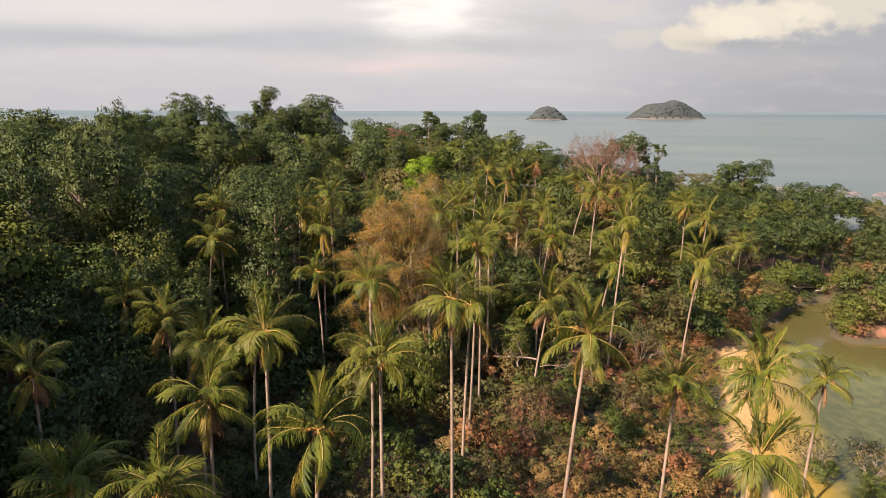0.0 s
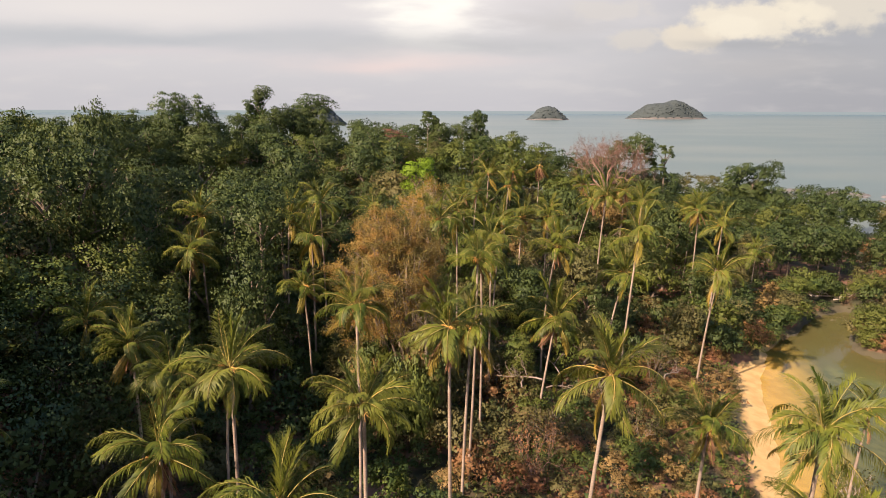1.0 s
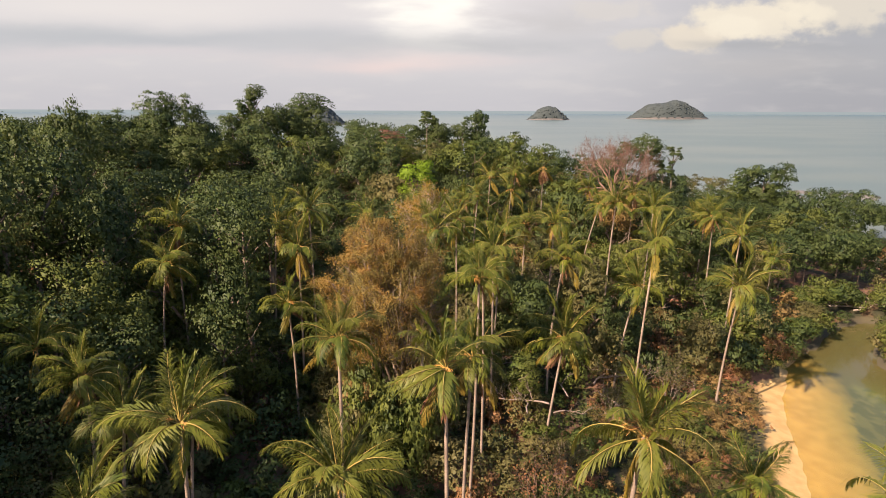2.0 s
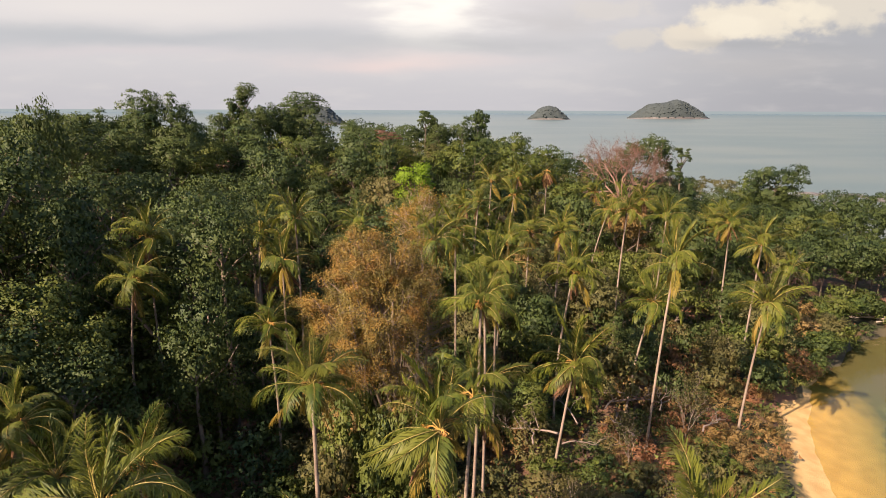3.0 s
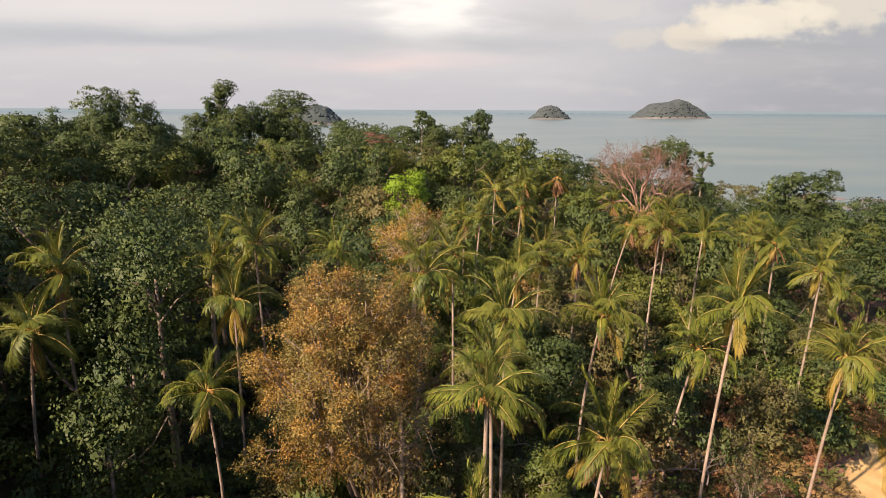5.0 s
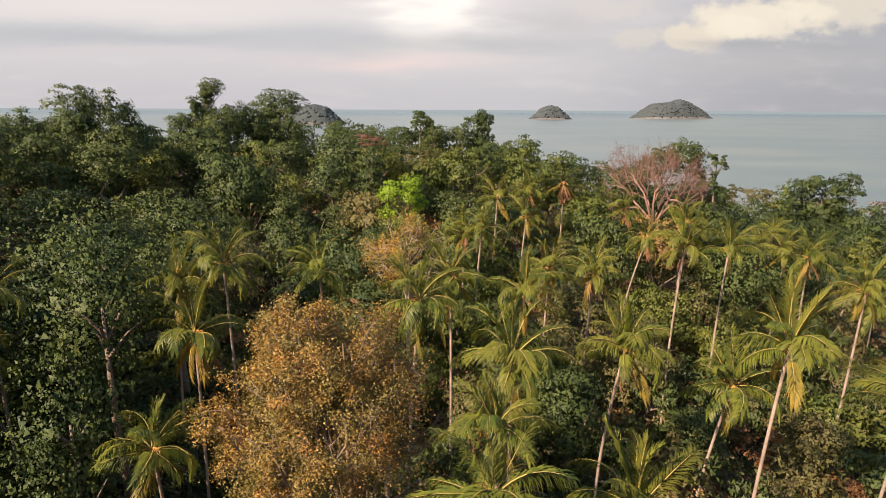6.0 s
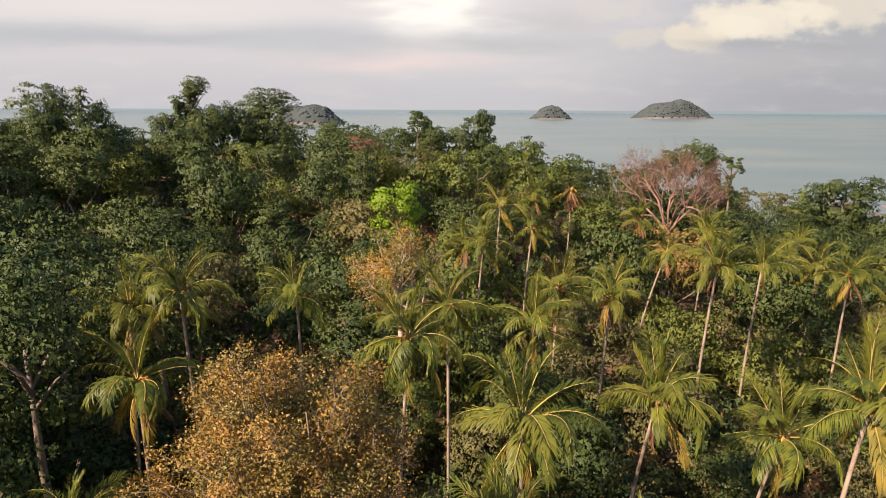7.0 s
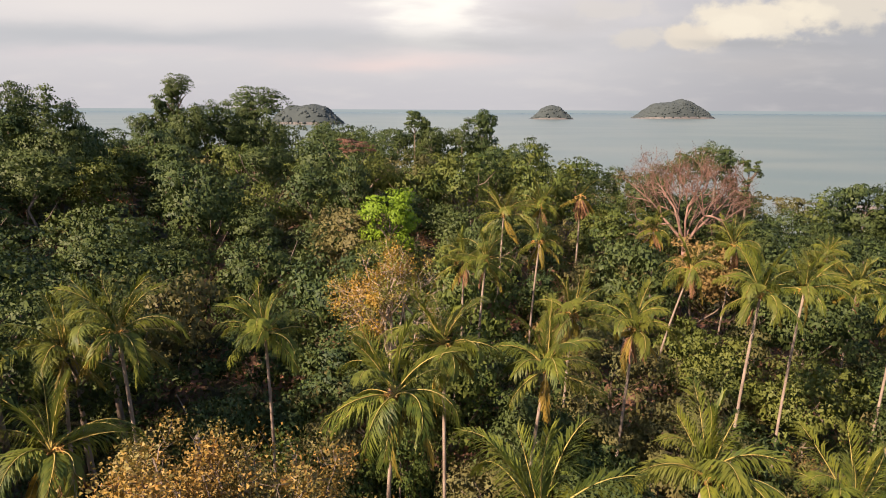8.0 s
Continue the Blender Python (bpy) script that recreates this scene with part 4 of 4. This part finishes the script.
# Western trees added as shade casters for the palms and slope to their east.
for x, y, top in ((-39.5, 81.0, 33.5), (-41.5, 88.0, 35.0), (-46.5, 66.0, 39.5), (-45.5, 73.5, 40.5), (-47.5, 80.5, 41.5), (-48.5, 88.0, 41.0), (-51.0, 95.5, 40.0)):
    emergent(x, y, top, 4.4, 9.5, TALL["dark"][2], "tall tree wrapped in dark climbing vines, added to shade the slope")
for k, (x, y, top, wide) in enumerate(((-30.0, 65.0, 24.6, 4.2), (-32.5, 70.5, 25.4, 4.4), (-35.5, 64.5, 27.2, 4.6), (-31.5, 56.0, 20.6, 4.0), (-39.5, 61.0, 29.6, 4.8), (-35.5, 57.5, 24.0, 4.2), (-40.0, 54.0, 27.0, 4.6), (-36.5, 71.0, 29.0, 4.6))):
    emergent(x, y, top, wide, 6.5, TALL[("dark", "mid", "dark")[k % 3]][k % 2], "broad green tree on the western slope")
for x, y, top, wide in ((-25.0, 81.5, 26.6, 3.8), (-25.2, 87.5, 33.6, 4.4), (-30.0, 90.0, 30.0, 4.8), (-33.0, 95.0, 33.0, 5.4), (-26.5, 103.0, 31.0, 5.2), (-35.0, 105.0, 34.0, 5.4), (-24.5, 76.0, 23.0, 4.0), (-29.0, 112.0, 33.0, 5.4)):
    emergent(x, y, top, wide, 8.5, TALL["dark"][int(-x) % 2], "large dark green tree with a thick leafy crown")
emergent(-6.6, 103.5, 18.0, 3.0, 4.6, NEAR["olive"][0], "rounded olive green tree below the half-bare one")
emergent(-1.2, 104.5, 16.5, 2.8, 4.4, NEAR["mid"][1], "rounded fresh green tree below the half-bare one")
emergent(-11.2, 151.5, 35.2, 4.4, 7.5, NEAR["dark"][3], "tree wrapped in dark climbing vines")
emergent(-4.6, 200.0, 41.4, 3.0, 3.4, TUFT, "leaning emergent tree with a dark ragged crown")
emergent(-2.6, 199.0, 40.0, 2.6, 5.5, COLUMN, "tree wrapped in dark climbing vines")
emergent(-0.8, 198.0, 38.0, 4.0, 5.0, NEAR["dark"][0], "tree wrapped in dark climbing vines")
emergent(6.4, 199.0, 39.4, 3.6, 5.5, NEAR["dark"][1], "tree wrapped in dark climbing vines")
emergent(11.2, 200.0, 41.6, 4.8, 7.0, COLUMN, "tall vine-covered tree like a dark green column")
emergent(60.0, 186.0, 35.4, 4.8, 6.0, NEAR["dark"][2], "tall dark green tree behind the bare red one")
emergent(54.0, 188.0, 33.4, 3.8, 5.0, NEAR["dark"][0], "tall dark green tree behind the bare red one")
emergent(67.5, 187.0, 31.6, 2.2, 2.6, TUFT, "leaning tree with a narrow dark green crown")
emergent(64.5, 186.0, 28.0, 3.0, 4.0, TUFT, "leaning tree with a narrow dark green crown")
for k, (x, y, top, wide) in enumerate(((75.5, 140.0, 15.5, 4.6), (81.5, 141.0, 17.0, 5.2), (88.0, 140.0, 17.0, 5.0), (94.5, 142.0, 15.5, 4.8), (84.0, 148.0, 18.0, 5.4), (99.0, 150.0, 15.0, 5.0), (72.0, 146.0, 16.0, 4.6))):
    emergent(x, y, top, wide, 6.4, NEAR["dark"][k % 3], "broad dark green tree on the creek bank")
ROUND = crown_mesh("crown_round", 88, "dark", 8000, 0.055, 26, 0.95, low=-0.7)
for k, (x, y, top) in enumerate(((70.0, 165.0, 20.5), (76.5, 172.0, 20.0), (66.0, 157.0, 19.5), (83.5, 171.0, 19.0), (62.0, 166.0, 22.0), (90.0, 164.0, 18.0))):
    emergent(x, y, top, 5.2, 7.0, NEAR["dark"][k % 3], "broad tree of the low shore forest")
emergent(98.0, 193.0, 27.6, 7.8, 8.5, ROUND, "large rounded dark green tree near the shore")

# ---- forest, undergrowth and bushes ----
def canopy(x, y):
    """Height of the growth above the ground."""
    rim = 24.0 - 5.0 * float(step((y - 73) / 9))
    wood = max(float(step((-x - rim) / 7)), float(step((y - 92 - 0.4 * max(0.0, x)) / 24)))
    low = 5.4 + 4.0 * float(step((y - 64) / 16)) * float(step((34 - x) / 10)) + 5.2 * float(step((y - 84) / 12)) * float(step((x - 5) / 10)) * float(step((60 - x) / 10))
    grow = low + (17.0 - low) * wood - 1.5 * float(step((y - 130) / 40)) * wood * float(step((-x - 10) / 20))
    if -82 < x < -62 and 182 < y < 206:
        grow *= 0.55
    if x < -43 and 48 < y < 104:
        grow = max(grow, min(26.0, 38.0 - ground_at(x, y)))
    if x < -40 and y > 118:
        grow = min(grow, 38.0 - ground_at(x, y))
    # Extra height for out-of-view trees in the south-west, so their shade reaches further.
    grow += 9.0 * float(step((-x - 29) / 8)) * float(step((42 - y) / 12))
    grow += 6.0 * float(step((-x - 27) / 9)) * float(step((74 - y) / 20))
    if x > 60:
        grow = min(grow, max(5.0, 5.0 + 0.2 * max(0.0, y - 105) - 0.25 * max(0.0, x - 95)))
    return grow


def wanted(x, y):
    edge = 0.74 * max(y, 0) + 14
    # Left of the view: unseen trees, wanted only for their shade.
    if y < 62 and x < -0.8 * y - 4:
        return -100 < x < -22
    if y < 22:
        return -75 < x < 30 and y > -20
    if y > 228 or x < -48 and y > 204:
        return False
    return -edge < x < edge


def scatter():
    rnd = random.Random(23)
    cells, placed = {}, []
    palm_feet = [(a, b) for a, b, c in PALMS]

    def free(x, y, r):
        cx, cy = int(x // 8), int(y // 8)
        for i in range(cx - 2, cx + 3):
            for j in range(cy - 2, cy + 3):
                for a, b, q in cells.get((i, j), ()):
                    if (a - x) ** 2 + (b - y) ** 2 < ((0.5 if x < -0.8 * y - 2 and y < 62 else 0.88 if x < -20 and y < 130 else 0.76 if y > 120 and r > 3.2 else 0.66 if r > 3.2 else 0.56) * (r + q)) ** 2:
                        return False
        return True

    tries = 42000
    xs = [rnd.uniform(-170, 235) for _ in range(tries)]
    ys = [rnd.uniform(-25, 300) for _ in range(tries)]
    hs = ground_height(np.array(xs), np.array(ys))
    for x, y, h in zip(xs, ys, hs):
        if h < (0.95 if x < 56 and y < 99 else 0.05) or not wanted(x, y):
            continue
        grow = canopy(x, y) * rnd.choice((rnd.uniform(0.5, 0.8), rnd.uniform(0.85, 1.2), rnd.uniform(0.95, 1.22)))
        if 70 < x < 102 and 134 < y < 152:
            continue
        if x > -14 and y > 165:
            grow = min(grow, max(3.0, 37.0 - 0.1 * max(0.0, x) - h))
        near = min((a - x) ** 2 + (b - y) ** 2 for a, b in palm_feet)
        if x > 5 and 50 < y < 78:
            grow = min(grow, rnd.uniform(2.5, 6.0))
        if x > 12 and 48 < y < 92:
            grow = min(grow, rnd.uniform(1.3, 4.0))
        if x > 30 and 70 < y < 101 and x < 60:
            grow = min(grow, rnd.uniform(1.6, 3.6))
        if (x + 2.6) ** 2 + (y - 108.5) ** 2 < 20:
            grow = min(grow, rnd.uniform(5, 9))
        if grow > 8 and near < 8:
            grow = rnd.uniform(4.5, 8)
        if grow > 8 and (x + 5.5) ** 2 + (y - 80) ** 2 < 80:
            grow = rnd.uniform(5, 9)
        radius = 0.26 * grow * rnd.uniform(0.85, 1.25) + 1.0 if grow > 8 else 0.36 * grow * rnd.uniform(0.8, 1.3) + 0.8
        if h < 1.6 and x < 56 and y < 99:
            radius, grow = min(radius, 1.3), min(grow, 2.2)
        if not free(x, y, radius):
            continue
        cells.setdefault((int(x // 8), int(y // 8)), []).append((x, y, radius))
        placed.append((x, y, grow, radius))
    return placed


def pick_tone(rnd, x, y, big):
    chance = rnd.random()
    if big:
        if -16 < x < 45 and 100 < y < 150 and chance < 0.12:
            return "yellow" if x < 2 and y < 135 else "tan" if chance < 0.04 else "olive"
        if 0 < x < 46 and 66 < y < 132:
            return "dark" if chance < 0.26 else "mid" if chance < 0.56 else "olive" if chance < 0.92 else "tan"
        if x > 40:
            return "mid" if chance < 0.06 else "dark" if chance < 0.86 else "olive"
        return "dark" if chance < (0.86 if x < -18 else 0.5) else "mid" if chance < 0.94 else "olive"
    dry = 0.5 if x > 3 and y < 76 else 0.55 if x > 20 and y < 105 else 0.14
    if x > 0:
        return "red" if chance < dry * 0.45 else "tan" if chance < dry else "olive" if chance < dry + 0.36 else "mid" if chance < dry + 0.54 else "dark"
    return "red" if chance < dry * 0.5 else "tan" if chance < dry else "olive" if chance < dry + 0.2 else "mid" if chance < dry + 0.5 else "dark"


class Joined:
    """Growth too far or too thick to count, gathered into one mesh."""

    def __init__(self):
        self.verts, self.tris, self.soft, self.slots, self.tones, self.count = [], [], [], [], list(LEAF), 0

    def add(self, me, m):
        v, t, tone, soft = BAKE[me.name]
        a = np.array(m)
        self.soft.append(unit(soft @ np.linalg.inv(a[:3, :3])))
        self.verts.append(v @ a[:3, :3].T + a[:3, 3])
        self.tris.append(t + self.count)
        self.slots.append(np.full(len(t), self.tones.index(tone), np.int32))
        self.count += len(v)

    def build(self, name, label, category):
        me = quick_mesh(name, np.concatenate(self.verts), np.concatenate(self.tris), LEAF[self.tones[0]], np.concatenate(self.soft))
        for tone in self.tones[1:]:
            me.materials.append(LEAF[tone])
        me.polygons.foreach_set("material_index", np.concatenate(self.slots))
        me.update()
        return tagged(new(name, me), label, category, kind="stuff")


rnd = random.Random(31)
placed = scatter()
big = sorted((p for p in placed if p[2] > 8), key=lambda p: abs(p[1] - 95) + 0.6 * abs(p[0] + 10))
small = sorted((p for p in placed if p[2] <= 8), key=lambda p: abs(p[1] - 78) + 0.6 * abs(p[0] - 15))
far_woods, thicket = Joined(), Joined()
for k, (x, y, grow, radius) in enumerate(big):
    tone = pick_tone(rnd, x, y, True)
    if k < 280:
        near = y < 122 and abs(x) < 62
        tree(rnd, x, y, grow, radius, rnd.choice(TALL[tone] if near and x < -22 else NEAR[tone] if near else BIG[tone]), TONE[tone] + " broadleaf tree with a dense uneven crown")
    else:
        deep = min(grow * 0.47, radius * rnd.uniform(0.95, 1.45))
        far_woods.add(UNSEEN_CROWN if x < -0.8 * y - 8 and y < 62 else rnd.choice(FAR[tone]), pose(x, y, ground_at(x, y) + grow - deep, 0, 0, rnd.uniform(0, 360)) @ Matrix.Diagonal((radius, radius, deep, 1)))
for k, (x, y, grow, radius) in enumerate(small):
    tone = pick_tone(rnd, x, y, False)
    m = pose(x, y, ground_at(x, y) - 0.1, 0, 0, rnd.uniform(0, 360))
    bulk = Matrix.Translation((0, 0, grow * 0.42)) @ Matrix.Diagonal((radius, radius, grow * 0.55, 1))
    if k < 290:
        ob = thing("bush", m, TONE[tone] + " leafy bush on the forest floor", "bush", "undergrowth")
        part("foliage", rnd.choice(BUSH[tone]), ob, bulk)
    else:
        thicket.add(rnd.choice(SPARSE[tone] if y > 92 or y < 46 or x < -20 else BUSH[tone]), m @ bulk)
fill = []
rnd = random.Random(77)
for x, y in ((rnd.uniform(-78, 66), rnd.uniform(34, 196)) for k in range(9000)):
    tall = canopy(x, y)
    if tall < 9.5 or x < -0.78 * y - 6 or x > 0.78 * y or ground_at(x, y) < 1.0 or len(fill) > 460 or (x + 2.6) ** 2 + (y - 108.5) ** 2 < 30:
        continue
    if any((x - a) ** 2 + (y - b) ** 2 < 20 for a, b in fill):
        continue
    fill.append((x, y))
    if (y > 112 or x < -18) and rnd.random() < 0.35:
        continue
    tall *= rnd.uniform(0.5, 0.75)
    wide = rnd.uniform(2.6, 3.8)
    for k in range(1 if tall < 10 or y > 120 else 2):
        up = tall - 3.6 if k == 0 else rnd.uniform(0.2, 0.4) * tall
        thicket.add(rnd.choice(SPARSE[rnd.choice(("dark", "dark", "mid", "olive"))]), pose(x, y, ground_at(x, y) + up, 0, 0, rnd.uniform(0, 360)) @ Matrix.Diagonal((wide, wide, rnd.uniform(3.2, 4.6), 1)))
far_woods.build("far_woods", "dense green broadleaf forest covering the hills, with unseen trees added for shade", "forest")
if thicket.count:
    thicket.build("thicket", "tangled low bushes of mixed green and brown", "undergrowth")


MANGROVES = [(70, 119.5, 5.5, 3.6), (76.5, 126.5, 6.0, 3.8), (65, 113.5, 5.0, 3.2), (84, 131.5, 6.0, 3.6), (91, 127.5, 6.0, 3.5), (78, 107, 6.5, 3.6), (84, 108, 7.2, 4.0), (82, 113, 6.0, 3.4), (88, 106, 6.6, 3.6), (90, 112, 7.0, 4.0), (96, 107, 6.4, 3.8), (101, 111, 7.0, 4.2), (75.5, 104, 4.5, 2.4),
             (107, 107, 6.5, 4.0), (68, 117, 5.5, 3.4), (63, 112, 5.0, 3.0), (73, 124, 6.5, 3.6), (59, 107, 4.2, 2.6), (54, 102, 3.8, 2.4), (44, 61, 3.4, 2.0), (49, 58, 3.8, 2.2), (53, 62, 3.0, 1.8)]
for x, y, tall, wide in MANGROVES:
    tone = rnd.choice(("mid", "olive", "mid"))
    ob = thing("bush", pose(x, y, ground_at(x, y) - 0.3, 0, 0, rnd.uniform(0, 360)), TONE[tone] + " mangrove bush hanging over the creek", "bush", "mangroves")
    part("foliage", rnd.choice(BIG[tone][:3]), ob, Matrix.Translation((0, 0, tall * 0.45)) @ Matrix.Diagonal((wide, wide, tall * 0.55, 1)))


def floor_growth():
    """Low leafy growth and fallen leaves that hide most of the forest floor."""
    rng = np.random.default_rng(61)
    n = 26000
    x, y = rng.uniform(-95, 78, n), rng.uniform(-15, 185, n)
    h = ground_height(x, y)
    keep = (h > 0.9) & (np.abs(x) < 0.8 * np.abs(y) + 30)
    x, y, h = x[keep], y[keep], h[keep]
    lump = np.array([noise.noise(Vector((a * 0.22, b * 0.22, 0))) for a, b in zip(x, y)])
    tall = np.clip(0.8 + lump * 2.4, 0.08, 2.6)
    at = np.repeat(np.stack([x, y, h], 1), 5, 0)
    at = at + rng.normal(0, 0.6, at.shape) * np.array([1, 1, 0])
    at[:, 2] += np.repeat(tall, 5) * rng.uniform(0.1, 1.0, len(at))
    v, t = leaves(rng, at, np.tile([0, 0, 1.0], (len(at), 1)), 0.6, 0.7, 0.6, True)
    tones = [LEAF["olive"], LEAF["mid"], LEAF["dark"], LEAF["dark"], LEAF["red"]]
    me = quick_mesh("floor_growth", v, t, tones[0])
    for mat in tones[1:]:
        me.materials.append(mat)
    pick = np.repeat(np.clip(((np.array([noise.noise(Vector((a * 0.12, b * 0.12, 7))) for a, b in zip(x, y)]) + 0.5) * 5 + rng.normal(0, 1.0, len(x))).astype(int), 0, 4), 5)
    me.polygons.foreach_set("material_index", pick.astype(np.int32))
    tagged(new("floor_growth", me), "low leafy growth and fallen leaves on the forest floor", "undergrowth", kind="stuff")


floor_growth()


# ---- dead wood, rocks ----
def fallen_wood(seed, x, y, length, radius, bark, label, turn, name="fallen_log", twigs=True, lift=0.35):
    """A dead trunk that lies on the ground with some broken branches."""
    rnd = random.Random(seed)
    ob = thing(name, pose(x, y, ground_at(x, y) + lift, 0, 0, turn), label, "dead wood", "dead wood")
    path = [(length * (k / 6 - 0.5), rnd.uniform(-0.2, 0.2), 0.25 * math.sin(k * 0.9) + rnd.uniform(-0.1, 0.1)) for k in range(7)]
    v, f = tube(path, [radius * (1 - 0.1 * k) for k in range(7)], 7)
    part("log", mesh_of("log", v, f, bark, True), ob)
    if twigs:
        for k in range(4):
            pieces, tips = [], []
            start = path[2 + k]
            branches(rnd, start, (0.5, rnd.choice((-1, 1)) * 0.7, rnd.uniform(0.3, 1.0)), length * 0.22, radius * 0.5, 2, pieces, tips, 0.9, 0.1, 2)
            for v, f in pieces:
                part("branch", mesh_of("dead_branch", v, f, bark, True), ob)
    return ob


DRIFT = bark_material("driftwood", (0.30, 0.24, 0.19), (0.52, 0.44, 0.36))
GREY_WOOD = bark_material("grey_dead_wood", (0.17, 0.13, 0.10), (0.34, 0.27, 0.22))
fallen_wood(1, 83.0, 130.0, 9.0, 0.22, DRIFT, "bleached driftwood tree lying on the creek bank", 165, "driftwood")
fallen_wood(2, 87.5, 128.5, 7.0, 0.18, DRIFT, "bleached driftwood tree lying on the creek bank", 20, "driftwood")
fallen_wood(3, 79.5, 131.5, 6.0, 0.15, DRIFT, "bleached driftwood tree lying on the creek bank", 100, "driftwood")
rnd = random.Random(71)
for k in range(16):
    fallen_wood(80 + k, rnd.uniform(9, 36), rnd.uniform(72, 106), rnd.uniform(4, 8), rnd.uniform(0.08, 0.16), GREY_WOOD,
                "grey fallen branch lying over the undergrowth", rnd.uniform(0, 180), lift=rnd.uniform(2.6, 4.6))
for k, (x, y, h, r) in enumerate(((44.0, 62.0, 5.5, 2.6), (49.0, 60.0, 6.5, 3.0), (53.0, 63.0, 5.0, 2.4), (30.0, 84.0, 8.0, 3.0), (33.5, 92.0, 6.5, 2.6), (24.0, 70.0, 6.0, 2.4),
                                  (13.0, 69.0, 7.0, 2.6), (19.5, 97.0, 9.0, 3.4), (22.0, 80.0, 7.5, 3.0), (8.0, 84.0, 8.0, 3.0), (58.0, 121.0, 7.5, 2.8), (72.0, 137.0, 13.0, 3.5))):
    bare_tree(120 + k, x, y, h, r, "thin leafless tree with pale crooked branches", DRIFT if k < 3 else GREY_WOOD, LEAF["olive"], 1400, 0.2, 3, 0.9, 4, low=0.2, thick=0.09)


def stump(x, y, top, label):
    z = ground_at(x, y) - 0.1
    ob = thing("broken_palm", pose(x, y, z), label, "dead wood", "dead wood")
    v, f = tube([(0, 0, 0), (0.15, 0, (top - z) * 0.5), (0.1, 0.1, top - z - 0.4), (0.14, 0.1, top - z)], [0.26, 0.2, 0.19, 0.12], 9)
    part("trunk", mesh_of("broken_trunk", v, f, PALM_BARK, True), ob)


stump(-2.0, 77.0, 21.0, "broken palm trunk without a crown")
stump(-12.6, 92.0, 22.6, "broken palm trunk without a crown")


def boulder_mesh(seed):
    bm = bmesh.new()
    bmesh.ops.create_icosphere(bm, subdivisions=3, radius=1.0)
    for v in bm.verts:
        v.co *= 1 + 0.35 * noise.noise(v.co * 1.4 + Vector((seed, 0, 0))) + 0.12 * noise.noise(v.co * 4 + Vector((0, seed, 0)))
    me = bpy.data.meshes.new("boulder")
    bm.to_mesh(me)
    bm.free()
    me.materials.append(ROCK)
    return me


ROCKS = [boulder_mesh(k) for k in range(4)]
rnd = random.Random(91)
for k in range(34):
    far = rnd.random()
    x, y, r = 150 + 95 * far + rnd.uniform(-8, 8), 262 + 52 * (1 - far) + rnd.uniform(-16, 30), rnd.uniform(0.9, 3.2)
    ob = new("rock", rnd.choice(ROCKS))
    ob.matrix_world = pose(x, y, -0.15 * r, 0, 0, rnd.uniform(0, 360)) @ Matrix.Diagonal((r * 2.2, r * 1.4, r * 0.5, 1))
    tagged(ob, "low dark rock breaking the shallow sea", "rock", "rocks off the shore")
